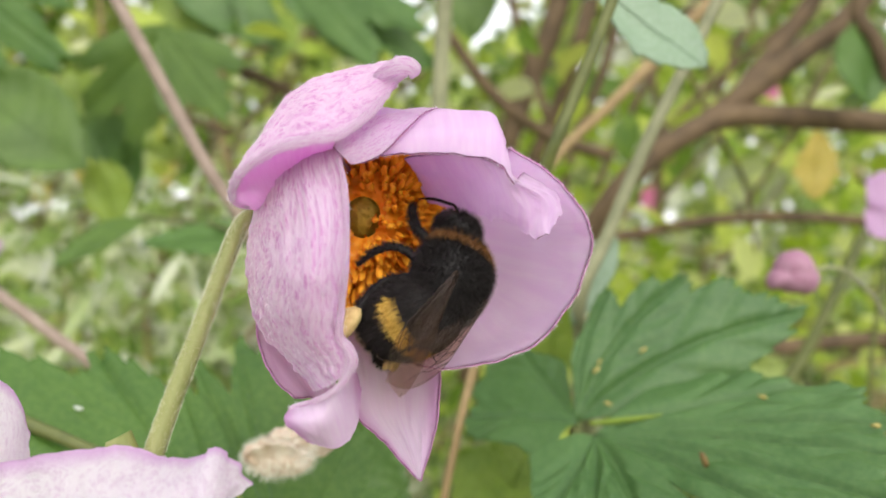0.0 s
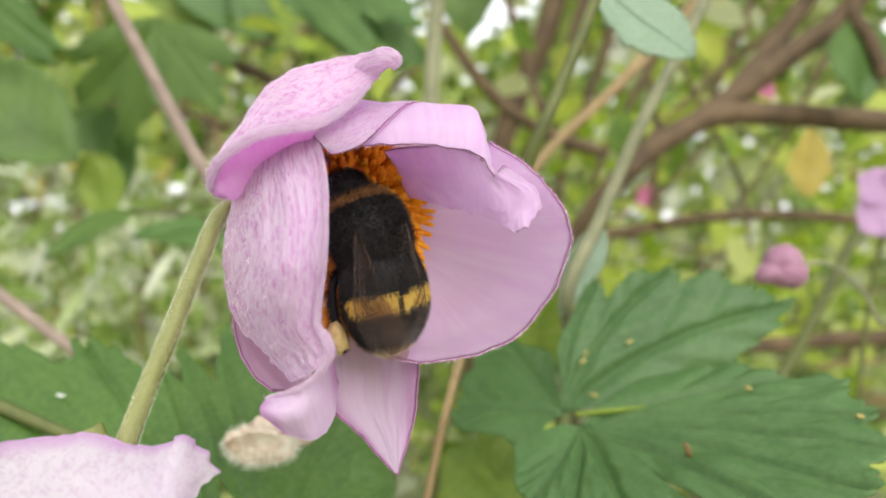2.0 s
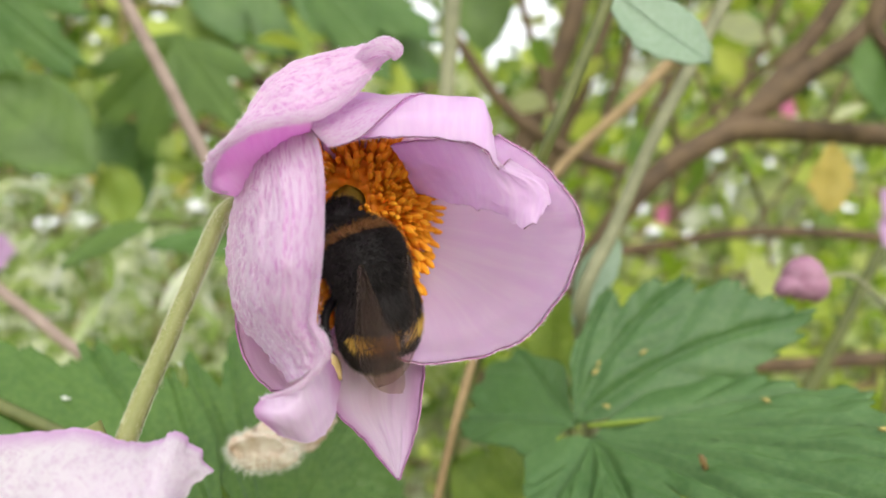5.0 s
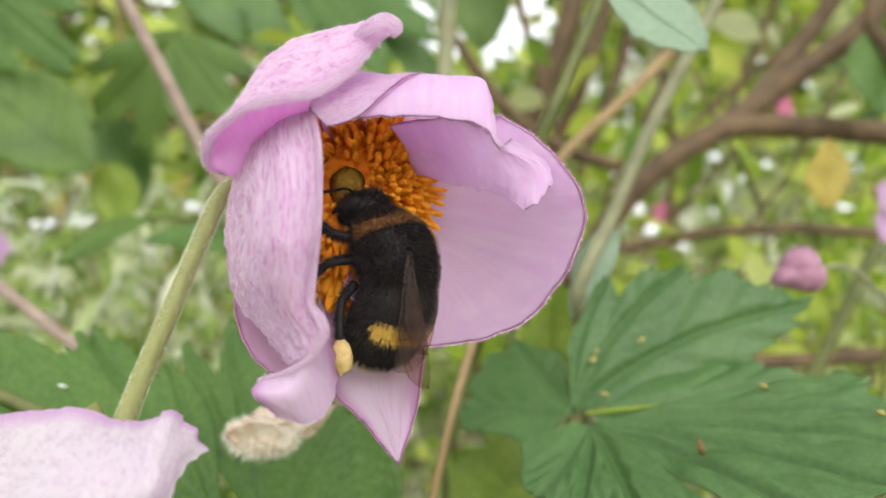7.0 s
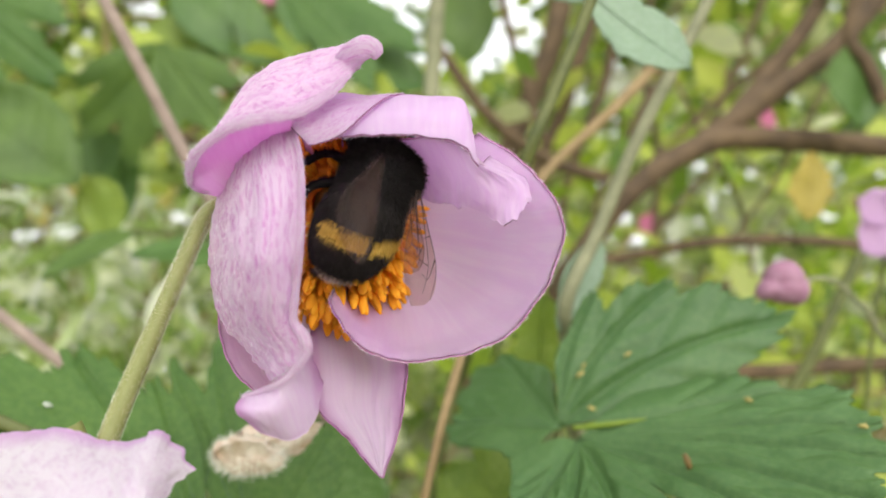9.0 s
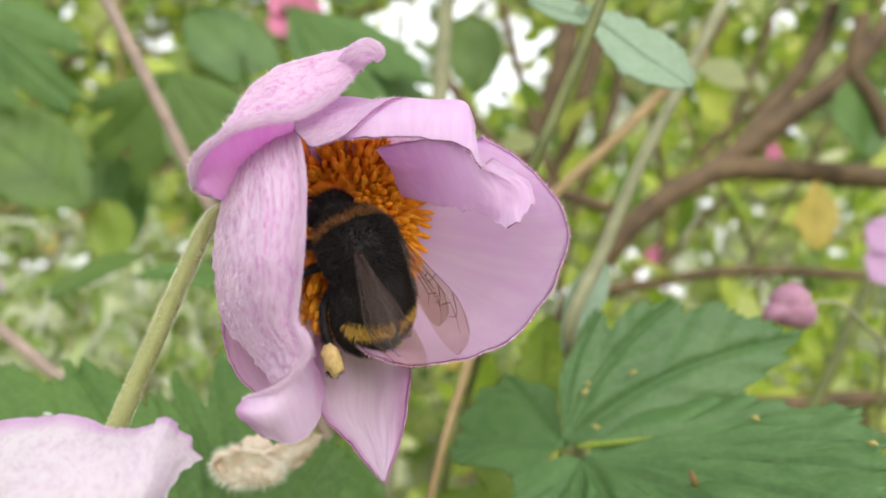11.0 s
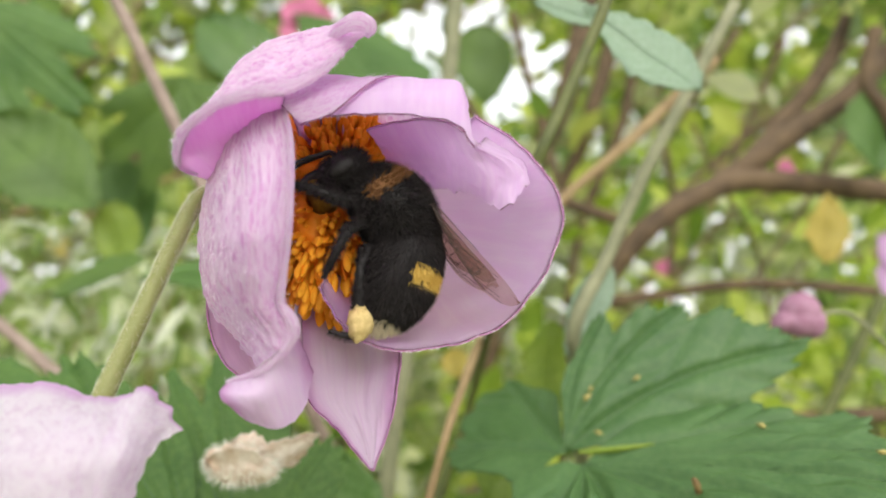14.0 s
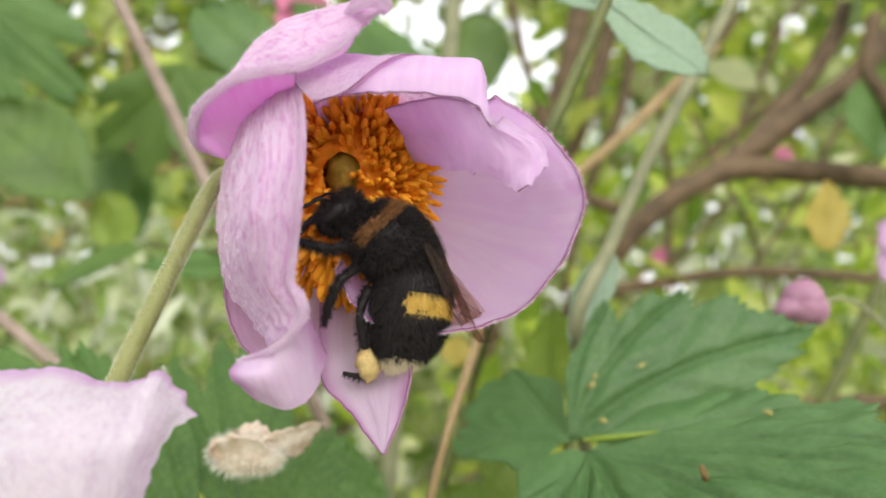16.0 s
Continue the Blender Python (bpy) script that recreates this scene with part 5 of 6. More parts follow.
# ---- thicket behind ----
def scatter(name, count, place, size, mat, seed, label, category, droop=0.3, slim=0.55):
    """A mass of small bent leaves as one mesh."""
    rng = np.random.default_rng(seed)
    prof = np.array([0.12, 0.85, 1.0, 0.6, 0.02])
    ss = np.linspace(0, 1, 5)
    verts = np.empty((count, 15, 3))
    k = 0
    while k < count:
        p = place(rng)
        if p is None:
            continue
        d = rng.normal(size=3)
        d[2] -= droop
        d /= np.linalg.norm(d)
        up = rng.normal(size=3) + np.array([0, -0.5, 0.8])
        sd = np.cross(d, up)
        sd /= np.linalg.norm(sd)
        nn = np.cross(sd, d)
        ln = size * rng.uniform(0.5, 1.4)
        for i, s in enumerate(ss):
            c = p + d * ln * (s - 0.5) - nn * ln * 0.25 * (s - 0.5) ** 2
            w = prof[i] * ln * slim * 0.5
            verts[k, i * 3] = c - sd * w + nn * w * 0.25
            verts[k, i * 3 + 1] = c
            verts[k, i * 3 + 2] = c + sd * w + nn * w * 0.25
        k += 1
    one = []
    for i in range(4):
        for j in range(2):
            a = i * 3 + j
            one.append((a, a + 1, a + 4, a + 3))
    one = np.array(one)
    faces = (one[None] + (np.arange(count) * 15)[:, None, None]).reshape(-1, 4)
    ob = mesh_part(name, verts.reshape(-1, 3), faces.tolist(), mat)
    return tagged(ob, label, category, kind="stuff")


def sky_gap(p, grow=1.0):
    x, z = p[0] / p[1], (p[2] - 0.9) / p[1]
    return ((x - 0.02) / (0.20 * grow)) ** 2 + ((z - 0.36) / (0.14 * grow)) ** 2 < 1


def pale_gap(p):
    """A thin place in the shrub where the pale-painted far foliage shows."""
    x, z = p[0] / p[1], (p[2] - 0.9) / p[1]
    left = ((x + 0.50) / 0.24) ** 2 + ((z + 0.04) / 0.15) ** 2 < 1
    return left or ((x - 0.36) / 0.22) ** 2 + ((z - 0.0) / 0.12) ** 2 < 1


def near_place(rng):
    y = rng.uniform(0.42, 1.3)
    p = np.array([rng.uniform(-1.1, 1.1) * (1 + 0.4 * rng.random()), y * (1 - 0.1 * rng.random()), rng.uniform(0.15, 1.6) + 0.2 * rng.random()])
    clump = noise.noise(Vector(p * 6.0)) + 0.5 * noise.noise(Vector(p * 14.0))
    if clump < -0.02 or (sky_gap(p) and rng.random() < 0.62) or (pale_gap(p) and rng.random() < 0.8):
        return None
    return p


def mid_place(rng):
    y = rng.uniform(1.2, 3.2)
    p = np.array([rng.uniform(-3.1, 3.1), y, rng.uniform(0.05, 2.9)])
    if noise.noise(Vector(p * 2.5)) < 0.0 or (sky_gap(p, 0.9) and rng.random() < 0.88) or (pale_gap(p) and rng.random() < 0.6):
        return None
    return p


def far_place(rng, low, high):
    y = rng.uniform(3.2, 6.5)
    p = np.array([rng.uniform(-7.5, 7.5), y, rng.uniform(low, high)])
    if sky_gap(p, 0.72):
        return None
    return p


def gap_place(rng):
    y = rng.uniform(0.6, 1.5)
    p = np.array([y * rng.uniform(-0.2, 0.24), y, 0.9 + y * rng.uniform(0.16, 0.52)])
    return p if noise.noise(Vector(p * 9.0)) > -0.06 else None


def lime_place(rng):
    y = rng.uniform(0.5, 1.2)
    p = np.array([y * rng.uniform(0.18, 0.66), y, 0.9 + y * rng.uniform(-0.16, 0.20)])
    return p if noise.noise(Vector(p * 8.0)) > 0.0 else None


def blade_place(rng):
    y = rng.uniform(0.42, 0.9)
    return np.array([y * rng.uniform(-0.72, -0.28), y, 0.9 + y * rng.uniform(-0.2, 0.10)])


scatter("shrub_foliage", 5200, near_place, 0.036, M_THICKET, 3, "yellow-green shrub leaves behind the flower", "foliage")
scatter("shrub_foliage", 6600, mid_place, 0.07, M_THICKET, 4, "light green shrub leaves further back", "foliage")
scatter("far_foliage", 6500, lambda rng: far_place(rng, 0.0, 1.9), 0.26, M_FAR, 6, "green hedge foliage far behind, bright haze painted into its pale leaves", "foliage")
scatter("far_foliage", 12500, lambda rng: far_place(rng, 1.7, 5.4), 0.26, M_FAR_HIGH, 8, "tree foliage far behind, haze painted into its light green", "foliage")
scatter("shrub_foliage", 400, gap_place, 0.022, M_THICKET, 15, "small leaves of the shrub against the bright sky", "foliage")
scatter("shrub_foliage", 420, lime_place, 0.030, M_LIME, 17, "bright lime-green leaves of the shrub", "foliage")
scatter("shrub_foliage", 700, blade_place, 0.034, M_BLADE, 16, "slender green blades in the shrub, some painted near white as highlights", "foliage", 0.2, 0.2)
scatter("grass", 22000, lambda rng: np.array([rng.uniform(-7, 7), rng.uniform(-6, 6.5), rng.uniform(0.02, 0.16)]), 0.16, M_GRASS, 7, "pale grass and low weeds on the ground", "grass", -1.5, 0.12)


def build_twigs():
    rng = np.random.default_rng(12)
    for k in range(165):
        y = rng.uniform(0.45, 1.5)
        a = np.array([rng.uniform(-1.1, 0.9), y, rng.uniform(0.35, 1.45)])
        ang = rng.choice([rng.normal(0.15, 0.3), rng.normal(1.1, 0.3)])
        ln = rng.uniform(0.12, 0.5) * y
        b = a + ln * np.array([math.cos(ang), rng.normal(0, 0.2), math.sin(ang)])
        c = (a + b) / 2 + rng.normal(0, 0.05 * ln, 3)
        r = rng.uniform(0.0010, 0.0030) * (0.6 + y)
        v, f = tube([np.zeros(3), c - a, b - a], [r, r * 0.9, r * 0.6], 10, 6)
        ob = mesh_part("twig", v, f, M_BARK if k % 3 else M_TWIG)
        ob.location = a
        tagged(ob, "thin bare twig in the shrub thicket", "twig", "twigs of the thicket")


build_twigs()

# ---- the bumblebee ----
bee = thing("bumblebee", (0, 0.078, 0.9), "black bumblebee with gold bands and pale tail, foraging", "bumblebee")
WING_AT = {1: (0.0027, 0.0024, 0.0039), -1: (-0.0027, 0.0024, 0.0039)}


def profile_body(stations, sides=24):
    """A rounded body through stations of (y, half width, half height, centre height) in millimetres."""
    st = spline(stations, 44)
    v, f = [], []
    for y, rx, rz, zc in st:
        for j in range(sides):
            a = 2 * math.pi * j / sides
            v.append((max(rx, 0.01) * math.cos(a), y, zc + max(rz, 0.01) * math.sin(a)))
    n = len(st)
    for i in range(n - 1):
        for j in range(sides):
            k = (j + 1) % sides
            f.append((i * sides + j, (i + 1) * sides + j, (i + 1) * sides + k, i * sides + k))
    f.append(tuple(range(sides)))
    f.append(tuple(range((n - 1) * sides, n * sides))[::-1])
    return np.array(v), f


def fur(name, v, f, count, length, sweep, parent, colour, seed):
    """Hairs rooted on the body: slim pointed blades, leaning along the sweep."""
    rng = np.random.default_rng(seed)
    quads = np.array([q for q in f if len(q) == 4])
    A, B, C, D = (v[quads[:, i]] for i in range(4))
    nrm = np.cross(B - A, D - A)
    area = np.linalg.norm(nrm, axis=1)
    nrm = nrm / (area[:, None] + 1e-9)
    centre = v.mean(axis=0)
    flip = np.einsum("ij,ij->i", nrm, A - centre) < 0
    nrm[flip] *= -1
    pick = rng.choice(len(quads), count, p=area / area.sum())
    u, w = rng.random((count, 1)), rng.random((count, 1))
    root = (A[pick] * (1 - u) + B[pick] * u) * (1 - w) + (D[pick] * (1 - u) + C[pick] * u) * w
    d = nrm[pick] + np.asarray(sweep) + rng.normal(0, 0.28, (count, 3))
    d /= np.linalg.norm(d, axis=1)[:, None]
    s = np.cross(d, rng.normal(size=(count, 3)))
    s /= np.linalg.norm(s, axis=1)[:, None]
    ln = length * rng.uniform(0.6, 1.25, (count, 1))
    tri = np.stack([root - s * 0.035, root + s * 0.035, root + d * ln + np.asarray(sweep) * ln * 0.3], 1).reshape(-1, 3)
    faces = np.arange(count * 3).reshape(-1, 3)
    ob = mesh_part(name, tri * MM, faces.tolist(), [M_FUR, M_FUR_GOLD, M_FUR_PALE, M_FUR_AMBER], parent, "", [colour(p) for p in root], None, False)
    return tagged(ob, kind="stuff")


def build_bee():
    """The body's frame sits at the waist; the abdomen bends on it, and the left rear leg swings."""
    v, f = profile_body([(9.3, 0.6, 0.6, -0.6), (8.7, 2.3, 2.2, -0.5), (7.5, 3.5, 3.2, -0.2), (5.3, 4.4, 4.0, 0.2), (3.0, 4.4, 4.1, 0.2), (1.0, 4.0, 3.8, 0.0), (-0.8, 3.2, 3.1, -0.2), (-1.6, 1.4, 1.4, -0.3)])
    ragged = lambda p: 0.35 * noise.noise(Vector(p) * 1.7) + 0.35 * noise.noise(Vector(p) * 5.0)
    collar = lambda p: 3 if 6.2 + ragged(p) < p[1] < 7.7 + ragged(p) and p[2] > -1.4 + ragged(p) else 0
    band = lambda p: 2 if p[1] < -9.7 + ragged(p) else (1 if -4.9 + ragged(p) < p[1] < -3.0 + 0.8 * ragged(p) and p[2] > 0.8 + ragged(p) and abs(p[0] + 0.3 * ragged(p)) > 0.3 else 0)
    tint = lambda v, f, rule: [{0: 0, 1: 1, 2: 2, 3: 3}[rule(v[list(q)].mean(axis=0))] for q in f]
    coats = [M_SHELL, M_FUR_GOLD, M_FUR_PALE, M_FUR_AMBER]
    thorax = mesh_part("thorax", v * MM, f, coats, bee, "", tint(v, f, collar))
    fur("fur", v, f, 20000, 0.95, (0, -0.3, 0), thorax, collar, 21)
    v, f = profile_body([(2.2, 1.4, 1.4, -0.2), (1.4, 3.2, 2.9, -0.2), (-1.2, 4.6, 4.1, -0.1), (-4.8, 4.9, 4.3, -0.2), (-7.4, 4.2, 3.8, -0.5), (-9.4, 3.0, 2.7, -0.9), (-10.6, 1.5, 1.3, -1.2), (-11.0, 0.3, 0.3, -1.3)])
    abdomen = mesh_part("abdomen", v * MM, f, coats, bee, "", tint(v, f, band))
    fur("fur", v, f, 20000, 0.7, (0, -0.9, 0), abdomen, band, 22)
    v, f = ball((0, 10.4, -2.0), (2.7, 2.0, 2.9), 14, 20)
    head = mesh_part("head", np.array(v) * MM, f, M_SHELL, bee)
    fur("fur", np.array(v), f, 4200, 0.85, (0, 0.1, 0.2), head, lambda p: 0, 23)
    for s in (1, -1):
        v, f = ball((s * 2.2, 10.8, -2.0), (0.8, 0.95, 1.8), 10, 12)
        mesh_part("eye", np.array(v) * MM, f, M_SHELL, head, "glossy black eye")
        v, f = tube([(s * 0.7, 12.0, -1.8), (s * 1.7, 12.9, -2.0), (s * 2.2, 13.3, -3.2), (s * 2.8, 13.8, -5.4), (s * 3.1, 13.8, -7.4)], [0.19, 0.17, 0.20, 0.20, 0.17], 26, 8)
        mesh_part("antenna", np.array(v) * MM, f, M_SHELL, head)
    v, f = tube([(0, 11.6, -4.0), (0, 12.0, -5.6), (0, 11.6, -7.2)], [0.6, 0.4, 0.2], 12, 8)
    mesh_part("tongue", np.array(v) * MM, f, M_SHELL, head)
    plan = (("front", [(2.2, 7.0, -2.6), (4.2, 8.4, -4.2), (4.4, 10.4, -5.6), (3.8, 12.0, -7.0), (3.6, 12.6, -7.6)]),
            ("middle", [(2.6, 4.6, -3.2), (5.0, 5.0, -5.2), (5.8, 4.0, -7.4), (5.6, 3.0, -9.2), (5.6, 2.4, -10.0)]),
            ("rear", [(2.6, 2.2, -3.2), (4.4, 0.4, -4.6), (5.2, -3.0, -5.4), (5.3, -6.0, -5.8), (5.2, -6.2, -7.4), (5.0, -5.4, -9.0)]))
    for kind, pts in plan:
        for s in (1, -1):
            tuck = 0.5 if (s > 0 and kind == "rear") else 1.0  # the right rear leg is held close
            line = [(s * x * tuck, yy, z - (1.5 if tuck < 1 else (1.1 if kind == "rear" else 0.0))) for x, yy, z in pts]
            radii = [0.55, 0.46, 0.42, 0.28, 0.16] if kind != "rear" else [0.6, 0.5, 0.5, 0.55, 0.34, 0.18]
            v, f = tube(line, radii, 30, 10)
            leg = mesh_part("leg", np.array(v) * MM, f, M_SHELL, bee)
            fur("fur", np.array(v), f, 1700, 0.6, (0, -0.2, -0.3), leg, lambda p: 0, 30)
            if kind == "rear":
                swinging = leg
                mid = Vector((s * 5.5 * tuck, -5.2, -5.6 - (1.5 if tuck < 1 else 1.3)))
                v, f = ball((0, 0, 0), (1.1, 1.9, 1.25), 14, 18, 0.3, 3)
                v = [mid + Matrix.Rotation(0.2, 3, "X") @ Vector(p) for p in v]
                mesh_part("pollen_load", np.array([tuple(p) for p in v]) * MM, f, M_POLLEN, leg, "cream pollen load")
    return abdomen, swinging


def build_wing(s, length, width, name):
    """A clear veined wing that reaches back along -y from its hinge."""
    prof = lambda q: math.sin(math.pi * min(1, 0.04 + q * 0.96) ** 1.35) ** 0.6
    v, f = [], []
    n, m = 28, 10
    for i in range(n + 1):
        q = i / n
        w = width * prof(q) * (0.35 + 0.65 * q) + 0.0002
        for j in range(m + 1):
            r = j / m
            x = -0.25 * w + w * (1 - r) - 0.15 * width * q
            v.append((s * x, -q * length, 0.00025 * math.sin(r * 9 + q * 3) + 0.0006 * q * q))
    for i in range(n):
        for j in range(m):
            a = i * (m + 1) + j
            f.append((a, a + 1, a + m + 2, a + m + 1))
    wing = mesh_part(name, v, f, M_WING, bee, "smoky transparent wing")
    at = lambda q, r: Vector(v[round(q * n) * (m + 1) + round(r * m)]) + Vector((0, 0, 0.00005))
    for line in ([(0, 0), (0.3, 0), (0.6, 0), (0.9, 0.05)], [(0, 0.2), (0.3, 0.25), (0.6, 0.25), (0.85, 0.3)], [(0.05, 0.5), (0.35, 0.5), (0.6, 0.6), (0.75, 0.8)], [(0.35, 0.0), (0.38, 0.3), (0.36, 0.5)], [(0.6, 0.2), (0.62, 0.5), (0.6, 0.6)], [(0.55, 0.0), (0.7, 0.2), (0.72, 0.5)], [(0.05, 0.8), (0.3, 0.9), (0.5, 1.0)]):
        tv, tf = tube([at(q, r) for q, r in line], [0.00008, 0.00005, 0.00003], 12, 5)
        mesh_part("vein", tv, tf, M_WING_VEIN, wing)
    return wing


abdomen, rear_leg = build_bee()
fore = {s: build_wing(s, 0.0146, 0.0062, "forewing") for s in (1, -1)}
hind = {s: build_wing(s, 0.0098, 0.0044, "hindwing") for s in (1, -1)}

# ---- what moves ----
FLOWER = [(0.0, -0.01299, 0.08135, 0.90847, -1.44, -0.09, 1.03),
    (0.5, -0.01247, 0.08148, 0.90734, -1.84, 1.20, 2.45),
    (1.0, -0.01266, 0.08145, 0.90770, -2.59, -0.21, 1.88),
    (1.5, -0.01281, 0.08197, 0.90755, -2.56, -0.37, 2.98),
    (2.0, -0.01291, 0.08150, 0.90727, -2.45, 0.21, 2.48),
    (2.5, -0.01302, 0.08135, 0.90740, -2.37, -0.16, 1.53),
    (3.0, -0.01292, 0.08166, 0.90717, -1.94, -0.35, 2.36),
    (3.5, -0.01289, 0.08108, 0.90720, -1.26, -0.31, 2.25),
    (4.0, -0.01248, 0.08086, 0.90699, -1.34, -0.01, 1.77),
    (6.5, -0.01273, 0.08042, 0.90718, -0.04, -0.51, -0.21),
    (7.0, -0.01220, 0.08000, 0.90668, -0.01, 0.02, 0.00),
    (7.5, -0.01139, 0.08023, 0.90678, -0.16, 0.15, 0.76),
    (8.0, -0.01212, 0.08052, 0.90635, -1.70, -0.13, 1.51),
    (8.5, -0.01308, 0.08069, 0.90671, -1.51, -0.15, 1.00),
    (9.0, -0.01292, 0.08077, 0.90693, -1.15, -0.40, -0.02),
    (11.5, -0.01271, 0.08010, 0.90647, 0.81, -1.09, -1.12),
    (12.0, -0.01239, 0.08058, 0.90680, 1.09, -1.24, -2.05),
    (12.5, -0.01264, 0.08000, 0.90681, 2.01, -1.39, -0.79),
    (13.0, -0.01354, 0.08047, 0.90669, 1.26, -2.31, 0.12),
    (13.5, -0.01214, 0.08024, 0.90710, 1.41, -0.79, -0.90),
    (14.0, -0.01345, 0.07963, 0.90718, 1.47, -1.58, 0.83),
    (14.5, -0.01214, 0.08025, 0.90749, 2.56, -0.80, -2.08),
    (15.0, -0.01246, 0.07970, 0.90753, 1.87, -0.47, -2.62),
    (15.5, -0.01190, 0.08010, 0.90756, 1.88, -0.25, -3.36),
    (16.0, -0.01228, 0.08032, 0.90781, 1.45, -0.33, -3.21)]
PETAL2 = [(0.0, 0.00056, 0, 0.00150),
    (0.5, 0.00143, 0, 0.00044),
    (1.0, 0.00073, 0, 0.00117),
    (1.5, 0.00054, 0, 0.00087),
    (2.0, 0.00014, 0, 0.00077),
    (2.5, 0.00038, 0, 0.00093),
    (3.0, 0.00006, 0, 0.00079),
    (3.5, 0.00019, 0, 0.00092),
    (4.0, 0.00050, 0, 0.00049),
    (6.5, -0.00028, 0, 0.00042),
    (7.0, -0.00002, 0, -0.00001),
    (7.5, 0.00011, 0, -0.00014),
    (8.0, -0.00005, 0, -0.00028),
    (8.5, -0.00017, 0, 0.00031),
    (9.0, -0.00010, 0, 0.00030),
    (11.5, 0.00090, 0, 0.00076),
    (12.0, 0.00066, 0, 0.00063),
    (12.5, 0.00078, 0, 0.00090),
    (13.0, 0.00058, 0, 0.00099),
    (13.5, 0.00057, 0, 0.00149),
    (14.0, 0.00045, 0, 0.00218),
    (14.5, 0.00003, 0, 0.00242),
    (15.0, 0.00039, 0, 0.00178),
    (15.5, 0.00077, 0, 0.00209),
    (16.0, 0.00103, 0, 0.00256)]
BEE_ROWS = [(0.0, -0.00297, 0.07400, 0.89893, 83.7, 35.8, 42.5),
    (0.5, -0.00346, 0.07451, 0.89329, 90.7, 21.7, 9.6),
    (1.0, -0.00659, 0.07470, 0.89854, 91.6, -0.9, 3.5),
    (1.5, -0.00812, 0.07502, 0.90333, 75.5, 4.5, 12.3),
    (2.0, -0.00708, 0.07469, 0.90190, 62.4, -12.6, 26.1),
    (2.5, -0.00669, 0.07492, 0.90057, 58.6, -11.3, 28.5),
    (3.0, -0.00636, 0.07501, 0.89913, 65.9, -14.8, 34.1),
    (3.5, -0.00660, 0.07526, 0.89716, 76.3, -18.5, 27.7),
    (4.0, -0.00589, 0.07614, 0.89495, 78.5, -16.3, 43.3),
    (4.2, -0.00843, 0.07616, 0.89843, 59.1, -5.1, 32.6),
    (6.3, -0.00566, 0.07659, 0.89602, 77.6, -22.8, 41.0),
    (6.5, -0.00680, 0.07658, 0.89823, 58.5, -6.5, 41.0),
    (7.0, -0.00438, 0.07650, 0.89574, 67.8, -0.6, 57.4),
    (7.5, -0.00434, 0.07600, 0.90242, 65.6, -13.1, 20.3),
    (8.0, -0.00587, 0.07576, 0.90722, 79.2, 36.9, 41.1),
    (8.5, -0.00534, 0.07574, 0.90477, 89.1, 37.7, 38.6),
    (9.0, -0.00678, 0.07593, 0.90791, 73.7, 37.2, 35.6),
    (9.2, -0.00678, 0.07595, 0.90664, 73.8, 36.6, 36.8),
    (11.3, -0.00632, 0.07585, 0.89860, 64.9, -19.3, 35.6),
    (11.5, -0.00475, 0.07576, 0.89988, 79.1, -15.8, 24.0),
    (12.0, -0.00657, 0.07506, 0.90259, 84.1, -14.2, 14.5),
    (12.5, -0.00949, 0.07504, 0.90540, 70.2, -12.0, 6.1),
    (13.0, -0.00632, 0.07680, 0.90096, 61.4, -23.0, 41.8),
    (13.5, -0.00315, 0.07663, 0.89988, 52.6, -12.8, 91.4),
    (14.0, -0.00199, 0.07748, 0.90210, 53.5, -8.3, 100.1),
    (14.5, -0.00550, 0.07807, 0.89580, 87.7, -32.0, 25.1),
    (15.0, -0.00027, 0.07846, 0.89923, 56.9, 6.9, 97.0),
    (15.5, -0.00097, 0.07906, 0.89730, 68.5, 10.3, 90.6),
    (16.0, -0.00247, 0.07919, 0.89704, 50.1, -18.8, 83.0)]
ABDOMEN = [(0.0, 61.8, 2.0, -3.4), (0.5, 37.7, 6.5, -19.0), (1.0, 23.0, 2.2, -10.8), (1.5, 37.1, 4.3, -12.9), (2.0, 32.9, 0.4, -1.3), (2.5, 49.2, -2.7, 6.0), (3.0, 33.6, 1.0, -3.3), (3.5, 38.4, 3.6, -10.4), (4.0, 39.8, -1.1, 3.0), (4.2, 61.4, -3.6, 6.1), (6.3, 20.6, 0.1, -0.8), (6.5, 45.7, 5.5, -12.9), (7.0, 49.3, -2.0, 4.5), (7.5, 27.4, 5.6, -22.9), (8.0, 41.5, -6.1, 16.0), (8.5, 31.2, -2.5, 9.1), (9.0, 44.3, -10.7, 26.0), (9.2, 39.8, -9.1, 24.7), (11.3, 61.9, 1.8, -3.0), (11.5, 60.4, 6.1, -10.5), (12.0, 42.7, 7.8, -19.9), (12.5, 40.0, 6.0, -16.3), (13.0, 56.2, 10.8, -20.0), (13.5, 50.0, 3.3, -7.0), (14.0, 50.0, 4.9, -10.4), (14.5, 14.6, 2.6, -20.1), (15.0, 52.5, -1.5, 3.1), (15.5, 47.3, -0.9, 2.1), (16.0, 37.7, 9.0, -25.9)]
# seconds, swing of the left rear leg in degrees
LEG = [(0.0, 0), (12.8, 0), (13.5, 18), (14.0, 24), (14.5, 4), (15.0, 26), (15.5, 26), (16.0, 20)]
HIP = Matrix.Translation((-0.0026, 0.0022, -0.0043))
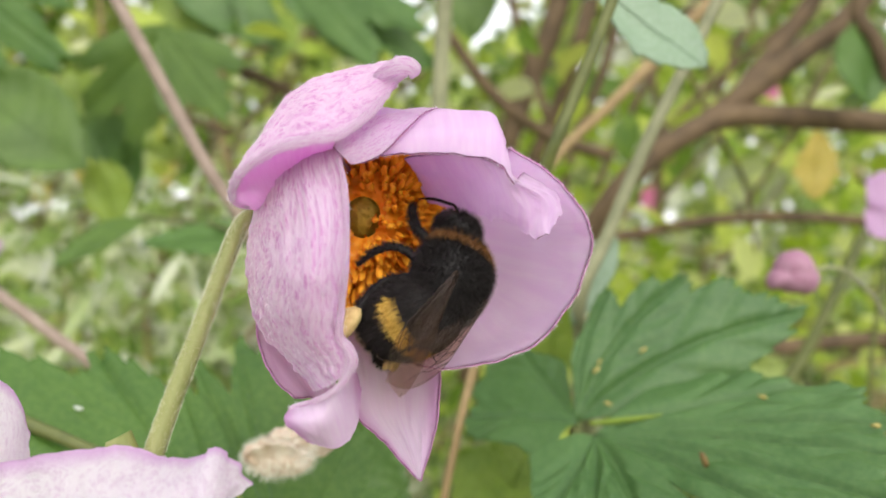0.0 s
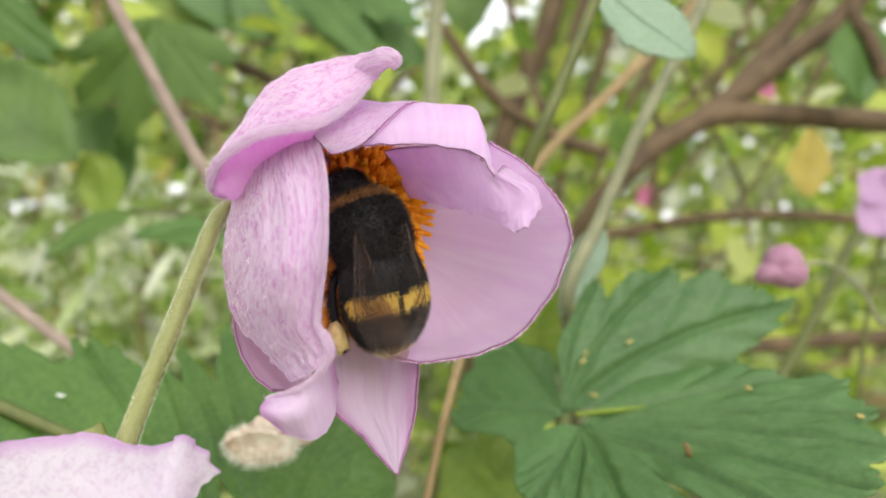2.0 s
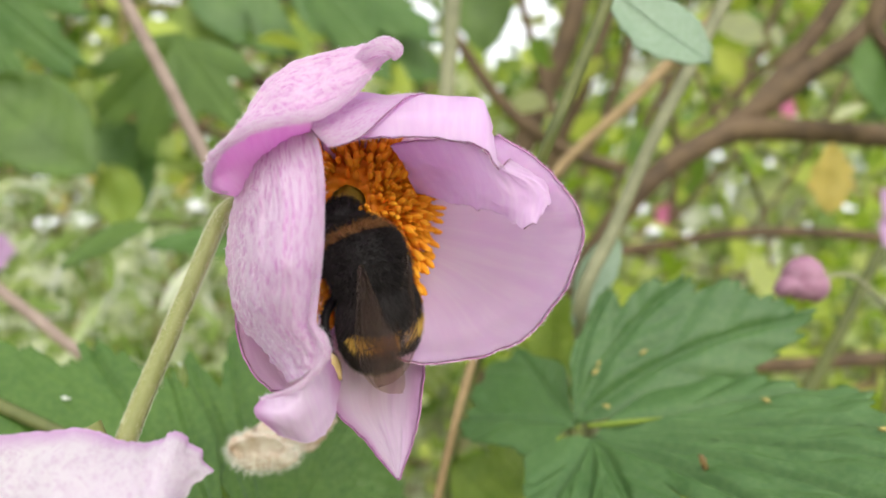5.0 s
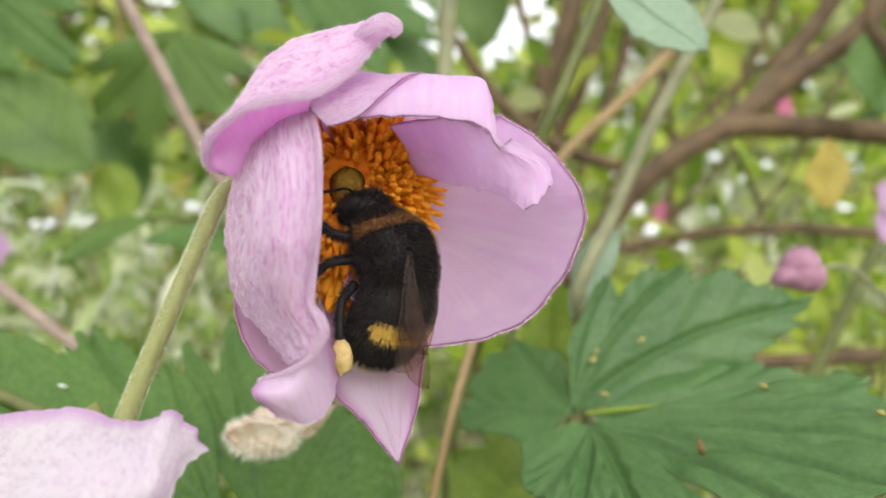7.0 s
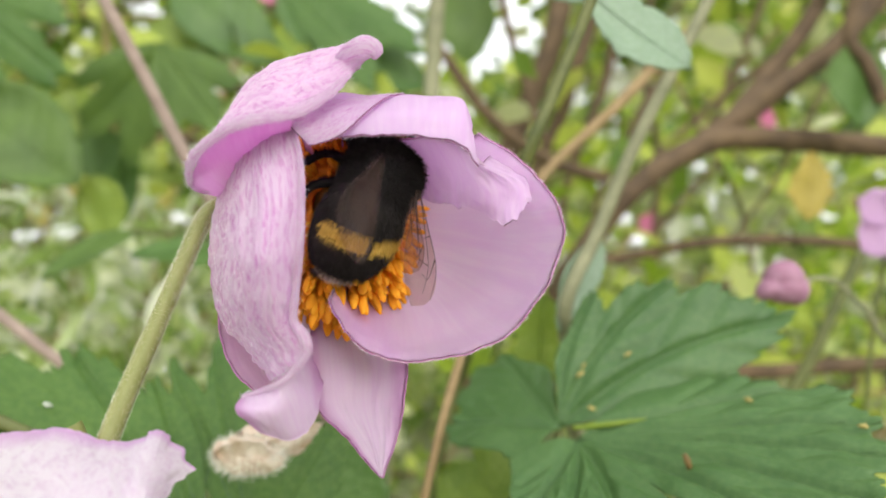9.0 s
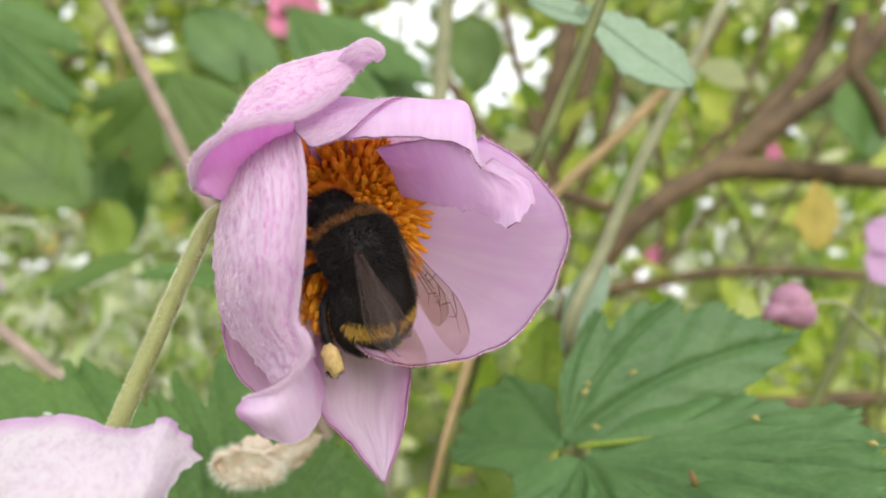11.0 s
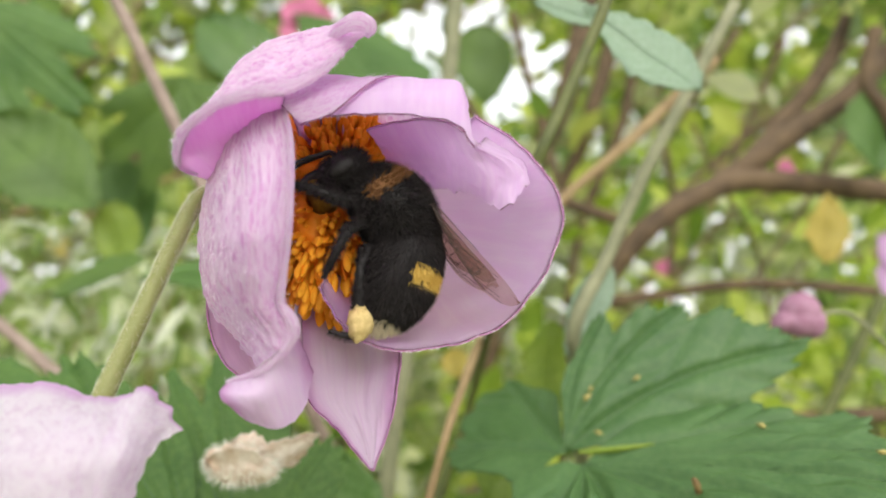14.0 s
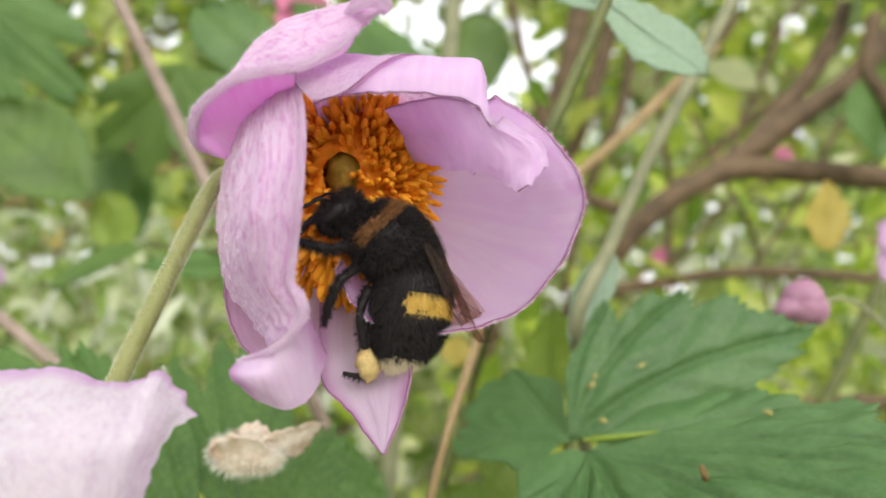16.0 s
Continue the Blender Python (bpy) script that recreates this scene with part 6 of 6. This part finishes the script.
# seconds, spread of the right and of the left wings, lift, roll, all in degrees
WINGS = [(0.0, -14, -6, -22, 8), (0.5, -10, -4, -20, 8), (1.0, -8, -2, -18, 8), (1.5, -6, -4, -24, 8), (2.0, -16, 0, -22, 8), (2.5, -18, 0, -24, 8), (3.0, -22, 2, -20, 8), (3.3, 0, 4, -2, 8),
         (3.5, 18, 6, 8, 8), (3.7, 4, 4, -4, 8), (4.0, -20, 0, -24, 8), (6.5, -22, 2, -22, 8), (7.0, -30, 0, -20, 8), (7.5, -6, 4, -8, 8), (7.8, 20, 4, 6, 8), (8.0, 24, 4, 8, 8),
         (8.5, 18, 4, 8, 8), (9.0, 18, -4, 6, 8), (11.3, 0, 4, 0, 8), (11.5, 30, 10, 6, 8), (12.0, 24, 14, 8, 8), (12.5, 20, 8, 6, 8), (12.8, 24, 6, 6, 8), (13.0, -8, 2, -8, 8),
         (13.5, -30, 0, -6, 38), (14.0, 6, 4, 4, 42), (14.5, 34, 6, 10, 14), (14.8, -10, 2, 0, 36), (15.0, -20, 0, 8, 44), (15.5, -24, 0, 6, 44), (16.0, -26, -4, -12, 30)]


def motions():
    walk(flower, [(t, pose(x, y, z, a, b, c)) for t, x, y, z, a, b, c in FLOWER])
    walk(bloom, [(t, pose(-0.030 + x, 0.066 + y, 0.880 + z)) for t, x, y, z in PETAL2])
    walk(bee, [(t, pose(x, y, z, a, b, c)) for t, x, y, z, a, b, c in BEE_ROWS])
    walk(abdomen, [(t, pose(0, 0, 0, a, b, c)) for t, a, b, c in ABDOMEN])
    walk(rear_leg, [(t, HIP @ pose(0, 0, 0, a) @ HIP.inverted()) for t, a in LEG])
    for s in (1, -1):
        x, y, z = WING_AT[s]
        walk(fore[s], [(t, pose(x, y, z, -lift, s * roll, s * (right if s > 0 else left))) for t, right, left, lift, roll in WINGS])
        walk(hind[s], [(t, pose(x, y - 0.0012, z - 0.0003, -lift, s * roll, s * ((right if s > 0 else left) - 3))) for t, right, left, lift, roll in WINGS])


motions()
